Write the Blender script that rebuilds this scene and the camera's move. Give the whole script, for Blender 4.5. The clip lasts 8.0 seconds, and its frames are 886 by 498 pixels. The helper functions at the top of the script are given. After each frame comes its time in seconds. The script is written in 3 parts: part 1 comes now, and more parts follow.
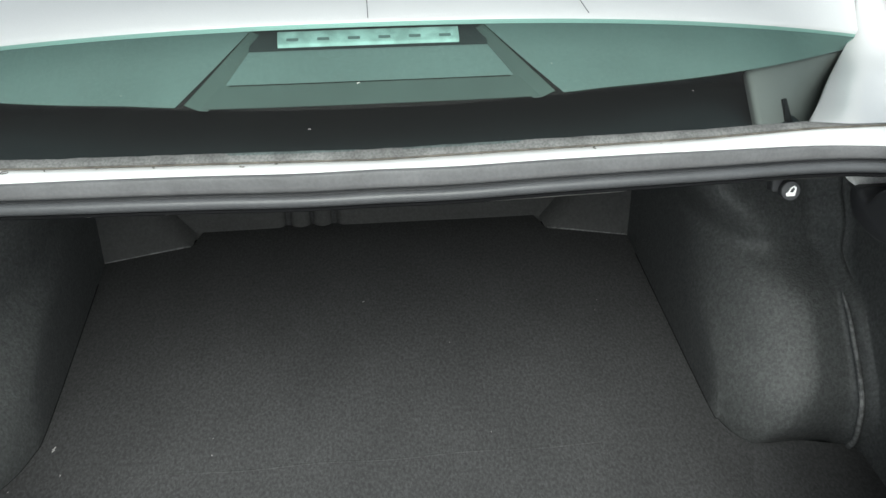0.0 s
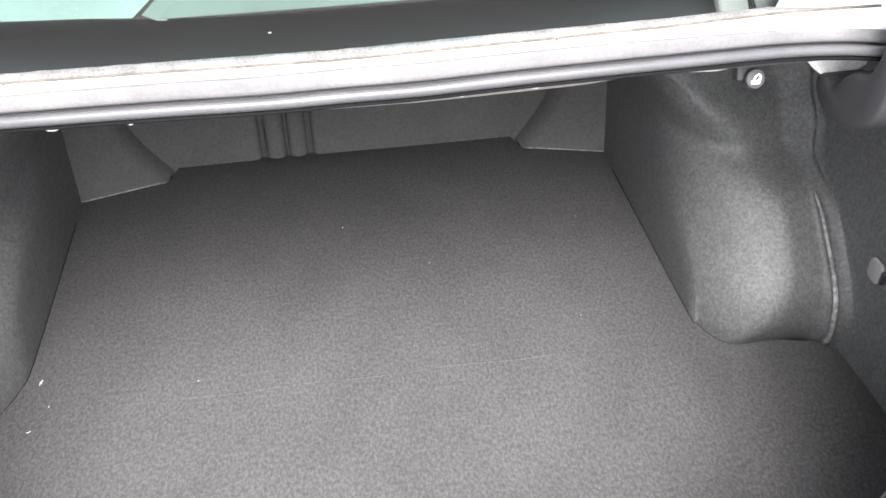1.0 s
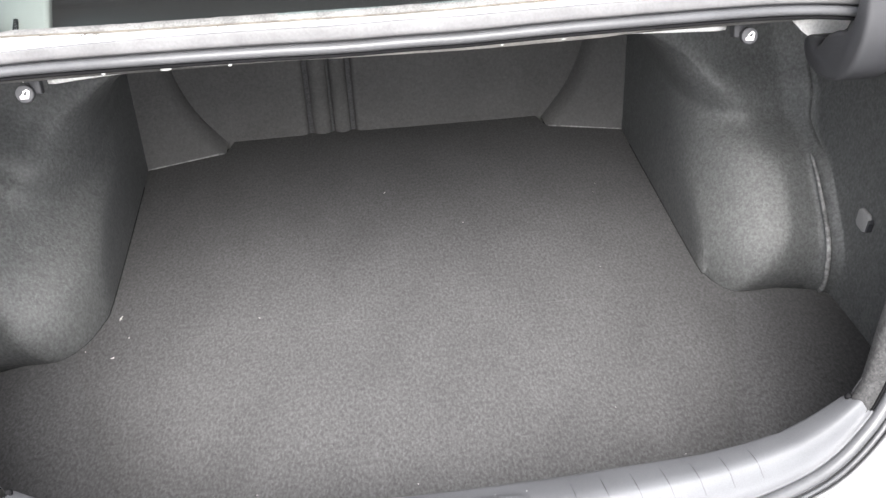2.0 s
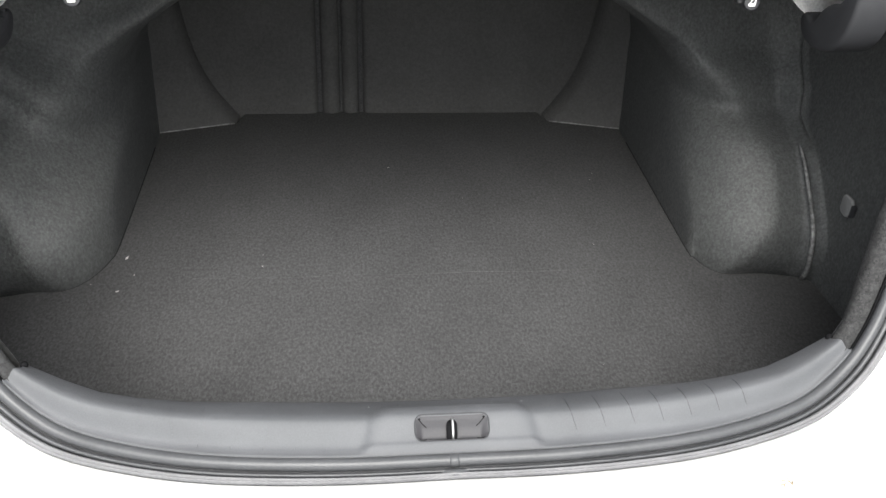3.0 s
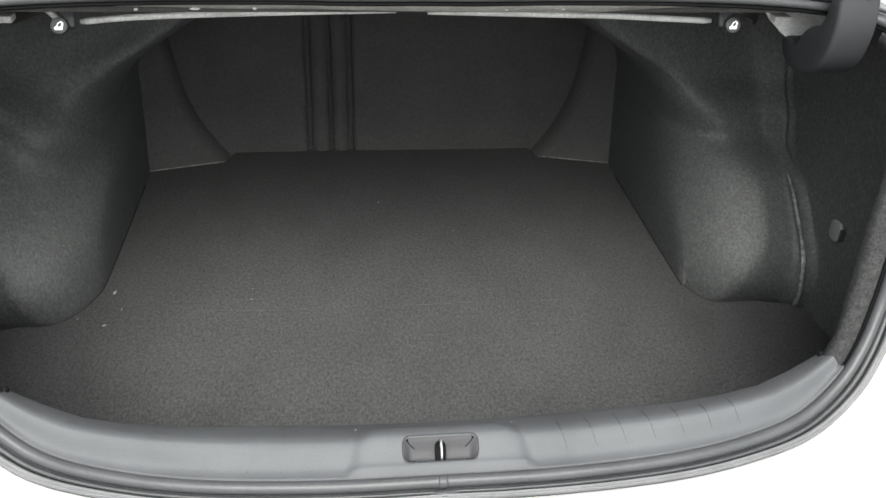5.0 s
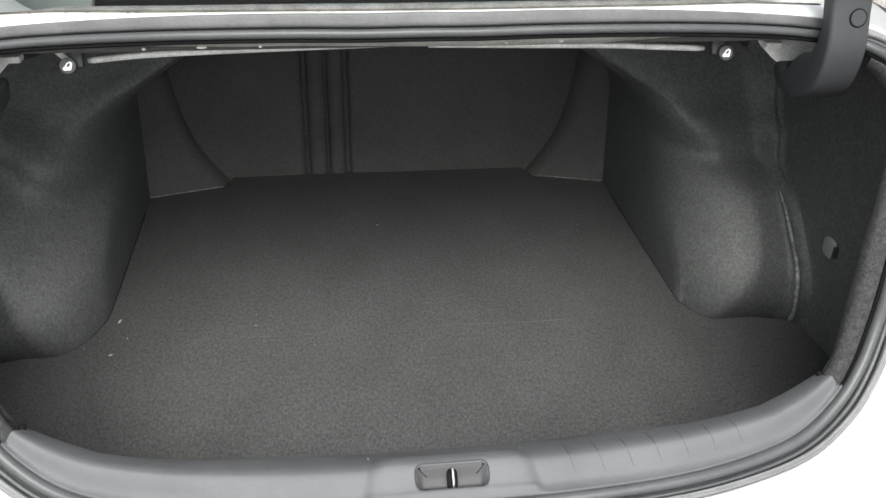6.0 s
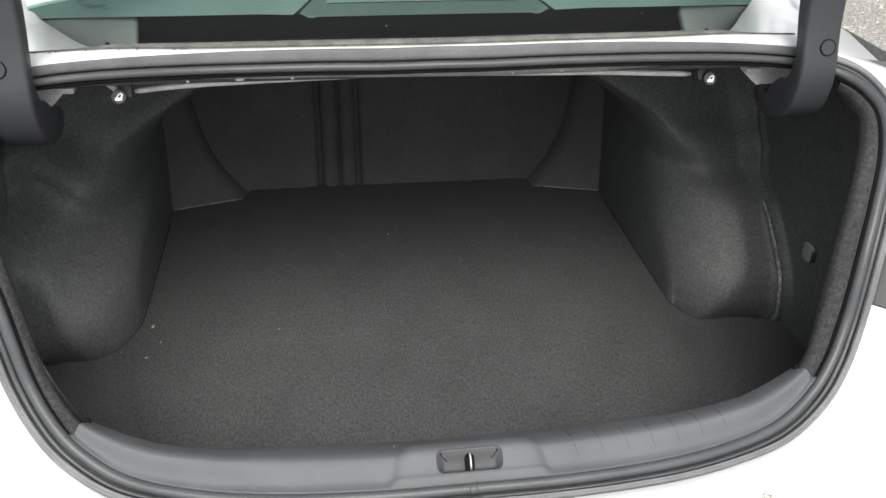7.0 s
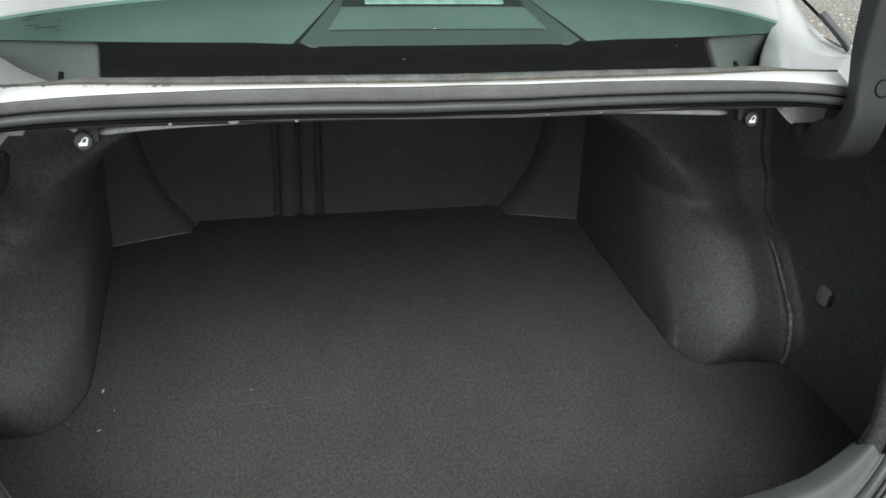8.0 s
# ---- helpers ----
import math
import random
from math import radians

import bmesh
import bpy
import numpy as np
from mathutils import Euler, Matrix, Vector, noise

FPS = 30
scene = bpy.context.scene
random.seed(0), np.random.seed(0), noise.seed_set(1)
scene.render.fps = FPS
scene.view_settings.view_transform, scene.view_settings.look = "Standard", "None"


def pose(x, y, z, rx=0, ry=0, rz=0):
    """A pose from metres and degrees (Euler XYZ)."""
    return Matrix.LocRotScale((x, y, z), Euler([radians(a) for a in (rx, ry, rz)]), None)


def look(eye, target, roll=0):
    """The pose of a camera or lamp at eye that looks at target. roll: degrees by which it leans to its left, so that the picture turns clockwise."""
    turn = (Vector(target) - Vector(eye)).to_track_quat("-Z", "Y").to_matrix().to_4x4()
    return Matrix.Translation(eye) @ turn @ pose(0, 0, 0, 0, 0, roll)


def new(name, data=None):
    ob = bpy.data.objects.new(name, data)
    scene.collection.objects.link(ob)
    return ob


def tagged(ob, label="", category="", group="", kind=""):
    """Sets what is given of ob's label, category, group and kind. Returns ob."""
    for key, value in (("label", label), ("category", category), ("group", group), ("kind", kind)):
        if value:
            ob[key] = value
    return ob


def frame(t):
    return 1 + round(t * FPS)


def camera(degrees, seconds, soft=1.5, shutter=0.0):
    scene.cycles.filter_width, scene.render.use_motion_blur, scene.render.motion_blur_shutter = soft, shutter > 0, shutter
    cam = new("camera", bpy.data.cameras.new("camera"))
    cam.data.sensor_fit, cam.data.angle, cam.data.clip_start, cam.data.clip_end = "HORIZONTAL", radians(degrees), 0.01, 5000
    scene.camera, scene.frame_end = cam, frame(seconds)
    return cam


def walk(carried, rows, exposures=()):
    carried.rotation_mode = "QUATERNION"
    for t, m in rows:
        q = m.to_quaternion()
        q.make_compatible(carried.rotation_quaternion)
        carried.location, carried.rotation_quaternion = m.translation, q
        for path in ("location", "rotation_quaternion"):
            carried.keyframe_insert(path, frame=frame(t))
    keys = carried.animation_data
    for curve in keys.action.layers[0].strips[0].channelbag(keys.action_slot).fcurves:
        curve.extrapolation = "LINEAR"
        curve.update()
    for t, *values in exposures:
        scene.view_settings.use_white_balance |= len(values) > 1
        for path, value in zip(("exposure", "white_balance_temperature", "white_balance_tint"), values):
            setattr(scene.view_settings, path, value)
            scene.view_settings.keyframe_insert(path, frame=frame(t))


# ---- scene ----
cam = camera(53.2, 8.0)
PATH = [
    (0, (-0.016, -0.318, 1.537), (0.161, 1.289, 0.359), 0.5),
    (0.5, (-0.022, -0.283, 1.511), (0.166, 1.253, 0.244), -1.2),
    (1, (-0.003, -0.35, 1.505), (0.191, 1.181, 0.232), -1.5),
    (1.5, (0.003, -0.448, 1.521), (0.15, 1.106, 0.27), -2.4),
    (2, (-0.054, -0.532, 1.529), (0.102, 1.026, 0.285), -2.0),
    (2.2, (-0.099, -0.581, 1.521), (0.07, 0.981, 0.283), -0.8),
    (3.5, (-0.101, -0.665, 1.408), (0.112, 0.997, 0.316), 3.3),
    (4, (-0.085, -0.672, 1.404), (0.113, 1.008, 0.337), 2.7),
    (4.5, (-0.086, -0.674, 1.407), (0.12, 1.009, 0.346), 2.6),
    (6, (-0.112, -0.678, 1.441), (0.132, 1.016, 0.406), 1.6),
    (6.5, (-0.125, -0.731, 1.483), (0.124, 0.964, 0.452), 1.5),
    (7, (-0.152, -0.772, 1.509), (0.104, 0.925, 0.481), 1.3),
    (7.5, (-0.196, -0.745, 1.508), (0.081, 0.946, 0.477), 1.5),
    (8, (-0.268, -0.568, 1.494), (0.2, 1.084, 0.467), 4.5),
]
EXPOSURES = [(0, 0.58, 6300, 0.5), (0.3, 1.85, 6500, 10), (0.6, 2.25, 6550, 13), (1.0, 2.38, 6550, 12.5), (1.5, 2.45, 6550, 12), (2.0, 2.2, 6550, 11), (2.3, 2.0, 6550, 10), (3.2, 0.9, 6550, 7), (3.5, 0.75, 6550, 6), (4.0, 0.75, 6550, 5.5), (4.5, 0.95, 6550, 5),
             (6.5, 0.98, 6550, 5.5), (7.1, 0.45, 6550, 6), (7.5, 0.12, 6550, 4), (8.0, 0.23, 6500, 0)]
walk(cam, [(t, look(eye, target, roll)) for t, eye, target, roll in PATH], EXPOSURES)

# ---- light ----
SUN_HEIGHT, SUN_TURN = radians(51.5), radians(182)
world = bpy.data.worlds.new("sky")
scene.world = world
world.use_nodes = True
sky = world.node_tree.nodes.new("ShaderNodeTexSky")
sky.sky_type, sky.sun_disc = "NISHITA", False
sky.sun_elevation, sky.sun_rotation = SUN_HEIGHT, SUN_TURN
sky.dust_density, sky.air_density = 3.0, 0.7
sky_glow = world.node_tree.nodes["Background"]
grey = world.node_tree.nodes.new("ShaderNodeHueSaturation")
grey.inputs["Saturation"].default_value = 0.25
world.node_tree.links.new(sky.outputs[0], grey.inputs["Color"])
world.node_tree.links.new(grey.outputs[0], sky_glow.inputs[0])
sky_glow.inputs[1].default_value = 0.155
sun_data = bpy.data.lights.new("sun", "SUN")
sun_data.energy, sun_data.angle, sun_data.color = 2.0, radians(46), (1.0, 0.98, 0.95)
sun = new("sun", sun_data)
to_sun = Vector((math.sin(SUN_TURN) * math.cos(SUN_HEIGHT), math.cos(SUN_TURN) * math.cos(SUN_HEIGHT), math.sin(SUN_HEIGHT)))
sun.matrix_world = look(to_sun * 20, (0, 0, 0))


# ---- materials ----
def material(name, colour, rough=0.6, metal=0.0, coat=0.0, fleck=0.0, fleck_scale=400.0, stain=0.0, stain_scale=6.0,
             bump=0.0, bump_scale=500.0, sheen=0.0, spec=0.5, stretch=(1, 1, 1), fibre=0.0, fibre_scale=450.0):
    """A surface whose colour varies at a fine and a coarse scale, with fine relief."""
    mat = bpy.data.materials.new(name)
    mat.use_nodes = True
    n, link = mat.node_tree.nodes, mat.node_tree.links.new
    b = n["Principled BSDF"]
    b.inputs["Roughness"].default_value, b.inputs["Metallic"].default_value = rough, metal
    b.inputs["Coat Weight"].default_value, b.inputs["Coat Roughness"].default_value = coat, 0.06
    b.inputs["Sheen Weight"].default_value, b.inputs["Sheen Roughness"].default_value = sheen, 0.5
    b.inputs["Specular IOR Level"].default_value = spec
    b.inputs["Base Color"].default_value = (*colour, 1)
    co = n.new("ShaderNodeTexCoord")
    mp = n.new("ShaderNodeMapping")
    mp.inputs["Scale"].default_value = stretch
    link(co.outputs["Object"], mp.inputs["Vector"])

    def noise_tex(scale, detail):
        t = n.new("ShaderNodeTexNoise")
        t.inputs["Scale"].default_value, t.inputs["Detail"].default_value = scale, detail
        link(mp.outputs[0], t.inputs["Vector"])
        return t

    last = None
    for amount, scale, detail, low, high in ((fleck, fleck_scale, 2, 0.36, 0.64), (stain, stain_scale, 5, 0.3, 0.7)):
        if amount:
            t = noise_tex(scale, detail)
            ramp = n.new("ShaderNodeMapRange")
            ramp.inputs["From Min"].default_value, ramp.inputs["From Max"].default_value = low, high
            ramp.inputs["To Min"].default_value, ramp.inputs["To Max"].default_value = 1 - amount, 1 + amount
            link(t.outputs["Fac"], ramp.inputs["Value"])
            mul = n.new("ShaderNodeVectorMath")
            mul.operation = "MULTIPLY"
            if last:
                link(last.outputs[0], mul.inputs[0])
            else:
                mul.inputs[0].default_value = colour
            link(ramp.outputs[0], mul.inputs[1])
            last = mul
    if fibre:
        soft, add, cell = noise_tex(fibre_scale * 1.3, 1), n.new("ShaderNodeVectorMath"), n.new("ShaderNodeTexVoronoi")
        scaled = n.new("ShaderNodeVectorMath")
        scaled.operation = "SCALE"
        scaled.inputs["Scale"].default_value = 1.2 / fibre_scale
        link(soft.outputs["Color"], scaled.inputs[0])
        link(mp.outputs[0], add.inputs[0])
        link(scaled.outputs[0], add.inputs[1])
        link(add.outputs[0], cell.inputs["Vector"])
        cell.inputs["Scale"].default_value = fibre_scale
        ramp, mul = n.new("ShaderNodeMapRange"), n.new("ShaderNodeVectorMath")
        mul.operation = "MULTIPLY"
        ramp.inputs["To Min"].default_value, ramp.inputs["To Max"].default_value = 1 - fibre, 1 + fibre
        link(cell.outputs["Color"], ramp.inputs["Value"])
        link(last.outputs[0], mul.inputs[0])
        link(ramp.outputs[0], mul.inputs[1])
        last = mul
    if last:
        link(last.outputs[0], b.inputs["Base Color"])
    if bump:
        t = noise_tex(bump_scale, 3)
        bp = n.new("ShaderNodeBump")
        bp.inputs["Strength"].default_value, bp.inputs["Distance"].default_value = bump, 0.002
        link(t.outputs["Fac"], bp.inputs["Height"])
        link(bp.outputs[0], b.inputs["Normal"])
    return mat


CARPET = material("floor_carpet", (0.069, 0.069, 0.0705), 0.95, fleck=0.17, fleck_scale=220, stain=0.08, stain_scale=9, bump=0.25, bump_scale=380, sheen=0.05, spec=0.1, fibre=0.2, fibre_scale=450, stretch=(1.1, 0.7, 1))
FELT = material("pressed_felt", (0.091, 0.094, 0.0935), 0.61, fleck=0.2, fleck_scale=210, stain=0.09, stain_scale=60, bump=0.5, bump_scale=260, spec=0.7, fibre=0.23, fibre_scale=480, stretch=(1, 1, 0.75))
SEAT_CLOTH = material("seat_back_carpet", (0.089, 0.088, 0.0865), 0.95, fleck=0.08, fleck_scale=160, stain=0.08, stain_scale=9, bump=0.12, bump_scale=300, spec=0.1, fibre=0.12, fibre_scale=480)
# Edge felt darkened to allow for shade under the hinge arms.
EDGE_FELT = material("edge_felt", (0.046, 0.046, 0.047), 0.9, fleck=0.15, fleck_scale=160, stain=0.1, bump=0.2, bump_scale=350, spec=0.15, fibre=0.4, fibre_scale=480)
# Pale felt for the seam ridge's highlight and the corner pieces' foot line.
PALE_FELT = material("pale_felt", (0.24, 0.24, 0.238), 0.9, fleck=0.3, fleck_scale=140, stain=0.25, stain_scale=30, bump=0.3, bump_scale=300, spec=0.15)
PLASTIC = material("grained_plastic", (0.104, 0.107, 0.115), 0.5, fleck=0.06, fleck_scale=900, stain=0.1, stain_scale=12, bump=0.25, bump_scale=1500, spec=0.4)
# Darker copy of the sill plastic, for shade inside the latch pocket.
POCKET_SHADE_PLASTIC = material("pocket_shade_plastic", (0.062, 0.061, 0.066), 0.5, fleck=0.06, fleck_scale=900, stain=0.1, stain_scale=12, bump=0.25, bump_scale=1500, spec=0.4)
HOOK_PLASTIC = material("pale_plastic", (0.27, 0.27, 0.27), 0.6, fleck=0.05, stain=0.1)
DARK_PLASTIC = material("dark_plastic", (0.04, 0.041, 0.045), 0.5, fleck=0.06, fleck_scale=900, stain=0.1, bump=0.2, bump_scale=1500, spec=0.4)
RUBBER = material("rubber", (0.074, 0.076, 0.081), 0.38, fleck=0.06, fleck_scale=300, stain=0.12, stain_scale=20, bump=0.1, bump_scale=300, spec=0.45)
# One lip rubber in two tones: open run lit, upper run shaded.
LIT_LIP_RUBBER = material("lit_lip_rubber", (0.168, 0.168, 0.175), 0.45, fleck=0.06, fleck_scale=300, stain=0.14, stain_scale=25, bump=0.15, bump_scale=300, spec=0.4)
SHADED_LIP_RUBBER = material("shaded_lip_rubber", (0.122, 0.122, 0.126), 0.5, fleck=0.06, fleck_scale=300, stain=0.16, stain_scale=25, bump=0.15, bump_scale=300, spec=0.35)
BLACK = material("black_gap", (0.009, 0.009, 0.01), 0.8, stain=0.2, spec=0.1)
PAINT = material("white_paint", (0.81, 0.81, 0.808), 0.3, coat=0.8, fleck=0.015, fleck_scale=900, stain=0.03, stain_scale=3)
METAL = material("bare_steel", (0.82, 0.82, 0.81), 0.45, metal=0.05, fleck=0.1, fleck_scale=300, stain=0.15, stain_scale=30)
# Metal darkened for the shade under the seal.
LIP_METAL = material("shaded_lip_metal", (0.48, 0.47, 0.455), 0.5, fleck=0.1, fleck_scale=200, stain=0.2, stain_scale=25)
CHROME = material("bright_steel", (0.5, 0.5, 0.5), 0.4, metal=1.0, fleck=0.05)
LAMP_LENS = material("smoked_lamp_lens", (0.11, 0.105, 0.105), 0.15, coat=0.5, stain=0.1, stain_scale=8)
# Shelf tone also carries the sky's reflected haze on the upper pane.
SHELF = material("shelf_fabric", (0.275, 0.275, 0.28), 0.9, fleck=0.05, fleck_scale=300, stain=0.1, bump=0.1)
TRIM_BEIGE = material("pillar_trim", (0.2, 0.186, 0.172), 0.8, fleck=0.03, stain=0.06, stain_scale=10)
SHROUD = material("shroud_grey", (0.14, 0.14, 0.138), 0.7, fleck=0.05, stain=0.12, stain_scale=12)
# Near-black colour carries the darkness of the recess under the glass.
WELL_BLACK = material("well_black", (0.014, 0.019, 0.021), 0.7, fleck=0.1, stain=0.15, stain_scale=10)
DIRT = material("grimy_seal", (0.146, 0.146, 0.143), 0.9, fleck=0.2, fleck_scale=420, stain=0.3, stain_scale=30, bump=0.5, bump_scale=200)
WHITE_PRINT = material("white_print", (0.8, 0.8, 0.8), 0.6, stain=0.05)
LENS_CLEAR = material("clear_lamp_lens", (0.75, 0.76, 0.76), 0.2, fleck=0.2, fleck_scale=60, stain=0.1, coat=0.4)
LINT = material("pale_lint", (0.7, 0.69, 0.66), 0.9, stain=0.2, stain_scale=60)
SEALANT = material("tan_sealant", (0.105, 0.095, 0.08), 0.85, fleck=0.2, fleck_scale=120, stain=0.25, stain_scale=30)
DRY_LEAF = material("dry_leaf", (0.3, 0.22, 0.1), 0.8, fleck=0.4, fleck_scale=200, stain=0.4, stain_scale=60)
GRAVEL = material("gravel_asphalt", (0.3, 0.285, 0.265), 0.9, fleck=0.55, fleck_scale=70, stain=0.15, stain_scale=1.2, bump=1.0, bump_scale=60, spec=0.2)
STONES = material("gravel_stones", (0.42, 0.39, 0.35), 0.9, fleck=0.4, fleck_scale=40, stain=0.3, stain_scale=5, bump=0.5, spec=0.2)


def glass(name, tint, gloss, dust):
    """Window glass: clear by its tint, a share of mirror and a pale film for dust and reflected haze."""
    mat = bpy.data.materials.new(name)
    mat.use_nodes = True
    n, link = mat.node_tree.nodes, mat.node_tree.links.new
    n.remove(n["Principled BSDF"])
    clear, shine, film = n.new("ShaderNodeBsdfTransparent"), n.new("ShaderNodeBsdfGlossy"), n.new("ShaderNodeBsdfDiffuse")
    clear.inputs["Color"].default_value, film.inputs["Color"].default_value = (*tint, 1), (0.45, 0.44, 0.42, 1)
    shine.inputs["Roughness"].default_value = 0.03
    a, b = n.new("ShaderNodeMixShader"), n.new("ShaderNodeMixShader")
    a.inputs["Fac"].default_value, b.inputs["Fac"].default_value = gloss, dust
    link(clear.outputs[0], a.inputs[1])
    link(shine.outputs[0], a.inputs[2])
    link(a.outputs[0], b.inputs[1])
    link(film.outputs[0], b.inputs[2])
    link(b.outputs[0], n["Material Output"].inputs["Surface"])
    return mat


GLASS = glass("green_glass", (0.49, 0.7, 0.645), 0.015, 0.05)
CLEAR_GLASS = glass("dusty_clear_glass", (0.74, 0.85, 0.85), 0.015, 0.02)


# ---- building helpers ----
def part(name, bm, mat, parent=None, label="", smooth=True):
    """Links a bmesh as one mesh object, under a parent where one is given."""
    bmesh.ops.recalc_face_normals(bm, faces=bm.faces)
    me = bpy.data.meshes.new(name)
    bm.to_mesh(me)
    bm.free()
    me.materials.append(mat)
    for p in me.polygons:
        p.use_smooth = smooth
    ob = new(name, me)
    if parent:
        ob.parent = parent
    if label:
        tagged(ob, label)
    return ob


def spline(points, steps, closed=False):
    """A smooth curve through the points."""
    pts, out = [Vector(p) for p in points], []
    n = len(pts)
    for i in range(n if closed else n - 1):
        if closed:
            a, b, c, d = pts[i - 1], pts[i], pts[(i + 1) % n], pts[(i + 2) % n]
        else:
            a, b, c, d = pts[max(i - 1, 0)], pts[i], pts[i + 1], pts[min(i + 2, n - 1)]
        for k in range(steps):
            t = k / steps
            out.append(0.5 * ((2 * b) + (c - a) * t + (2 * a - 5 * b + 4 * c - d) * t * t + (3 * b - a - 3 * c + d) * t ** 3))
    if not closed:
        out.append(pts[-1])
    return out


def grid(rows, closed_u=False, closed_v=False, thick=0.0):
    """A surface through rows of points; closed_u joins the last row to the first, closed_v the ends of each row."""
    bm = bmesh.new()
    vs = [[bm.verts.new(p) for p in row] for row in rows]
    nu, nv = len(vs), len(vs[0])
    for i in range(nu if closed_u else nu - 1):
        for j in range(nv if closed_v else nv - 1):
            try:
                bm.faces.new((vs[i][j], vs[i][(j + 1) % nv], vs[(i + 1) % nu][(j + 1) % nv], vs[(i + 1) % nu][j]))
            except ValueError:
                pass
    if thick:
        bmesh.ops.recalc_face_normals(bm, faces=bm.faces)
        bmesh.ops.solidify(bm, geom=bm.faces[:], thickness=thick)
    return bm


def tube(points, radius, sides=10, closed=False, up=(0, -0.64, 0.77)):
    """A round bar along the points; radius may be a function of the share of its length."""
    pts, rows = [Vector(p) for p in points], []
    n, up = len(pts), Vector(up)
    for i, p in enumerate(pts):
        tan = (pts[(i + 1) % n] - pts[i - 1]) if closed else (pts[min(i + 1, n - 1)] - pts[max(i - 1, 0)])
        tan.normalize()
        a = tan.cross(up).normalized()
        b = a.cross(tan)
        r = radius(i / (n - 1)) if callable(radius) else radius
        rows.append([p + (a * math.cos(q) + b * math.sin(q)) * r for q in (2 * math.pi * k / sides for k in range(sides))])
    bm = grid(rows, closed_u=closed, closed_v=True)
    if not closed:
        bm.verts.ensure_lookup_table()
        bm.faces.new([bm.verts[k] for k in range(sides)])
        bm.faces.new([bm.verts[(n - 1) * sides + k] for k in range(sides)])
    return bm


def prism(outline, axis, lo, hi, bevel=0.0, segs=2):
    """A flat outline, in the two other axes, pushed from lo to hi along an axis."""
    bm = bmesh.new()

    def at(p, d):
        return {"x": (d, p[0], p[1]), "y": (p[0], d, p[1]), "z": (p[0], p[1], d)}[axis]

    a = [bm.verts.new(at(p, lo)) for p in outline]
    b = [bm.verts.new(at(p, hi)) for p in outline]
    n = len(outline)
    bm.faces.new(a)
    bm.faces.new(b[::-1])
    for i in range(n):
        bm.faces.new((a[i], b[i], b[(i + 1) % n], a[(i + 1) % n]))
    if bevel:
        bmesh.ops.recalc_face_normals(bm, faces=bm.faces)
        bmesh.ops.bevel(bm, geom=[e for e in bm.edges if e.calc_face_angle(0) > 0.5], offset=bevel, segments=segs, affect="EDGES", profile=0.5)
    return bm


def round_rect(w, h, r, n=5):
    """Outline of a rectangle w by h with rounded corners."""
    out = []
    for cx, cy, a0 in ((w / 2 - r, h / 2 - r, 0), (-w / 2 + r, h / 2 - r, 90), (-w / 2 + r, -h / 2 + r, 180), (w / 2 - r, -h / 2 + r, 270)):
        for k in range(n + 1):
            a = radians(a0 + 90 * k / n)
            out.append((cx + r * math.cos(a), cy + r * math.sin(a)))
    return out


def lerp(x, table):
    """Straight-line reading of a table of (x, value)."""
    return float(np.interp(x, [a for a, _ in table], [b for _, b in table]))


def ease(t):
    t = min(max(t, 0.0), 1.0)
    return t * t * (3 - 2 * t)


# ---- ground ----
bm = bmesh.new()
bmesh.ops.create_grid(bm, x_segments=2, y_segments=2, size=400)
ground = part("ground", bm, GRAVEL)
tagged(ground, "pale grey gravelly asphalt of a parking area", "ground", kind="structure")

# ---- the car ----
car = new("car")
tagged(car, "white sedan seen from behind with its trunk open", "car")

# the edge of the trunk opening, right half, from the latch round to the top
EDGE = [(0.0, -0.046, 0.738), (0.12, -0.045, 0.738), (0.24, -0.036, 0.739), (0.33, -0.02, 0.743), (0.401, 0.001, 0.753), (0.452, 0.027, 0.778),
        (0.482, 0.049, 0.81), (0.504, 0.073, 0.85), (0.515, 0.088, 0.893), (0.527, 0.107, 0.94), (0.55, 0.142, 0.985), (0.58, 0.192, 1.03),
        (0.602, 0.248, 1.06), (0.604, 0.293, 1.076), (0.59, 0.33, 1.088), (0.555, 0.355, 1.098), (0.5, 0.364, 1.105), (0.42, 0.361, 1.112),
        (0.3, 0.343, 1.121), (0.16, 0.333, 1.1245), (0.07, 0.3285, 1.1245)]


def facing(z):
    """The way in which the rim faces at height z."""
    a = radians(float(np.interp(z, [0.74, 1.12], [68, 30])))
    return Vector((0, -math.cos(a), math.sin(a)))


right_edge = [Vector(p) for p in EDGE]
whole = right_edge + [Vector((0, 0.328, 1.125))] + [Vector((-p.x, p.y, p.z)) for p in right_edge[:0:-1]]
LOOP = spline(whole, 6, closed=True)


def rail(i, out, lift):
    """A point beside the opening's edge: out metres outwards, lift metres towards the open air."""
    n = len(LOOP)
    tan = (LOOP[(i + 1) % n] - LOOP[i - 1]).normalized()
    up = facing(LOOP[i].z)
    side_way = up.cross(tan).normalized()
    return LOOP[i] - side_way * out + tan.cross(side_way).normalized() * lift


N = len(LOOP)
STEPS = 6


LIP_WIDTH = [(0, 0.8), (2, 0.95), (3, 1.0), (4, 1.15), (6, 1.3), (8, 1.45), (12, 1.4), (15, 1.3), (17, 1.4), (18, 1.2), (19, 1.0), (21, 1.0)]


def lip(i, o):
    """The outer lip's breadth changes along the opening."""
    return 0.008 + (o - 0.008) * lerp(min(i % N, N - i % N) / STEPS, LIP_WIDTH)


def upper(i):
    """1 along the upper run of the seal, where it lies on the ledge, 0 elsewhere."""
    t = min(max((LOOP[i % N].z - 1.085) / 0.02, 0.0), 1.0)
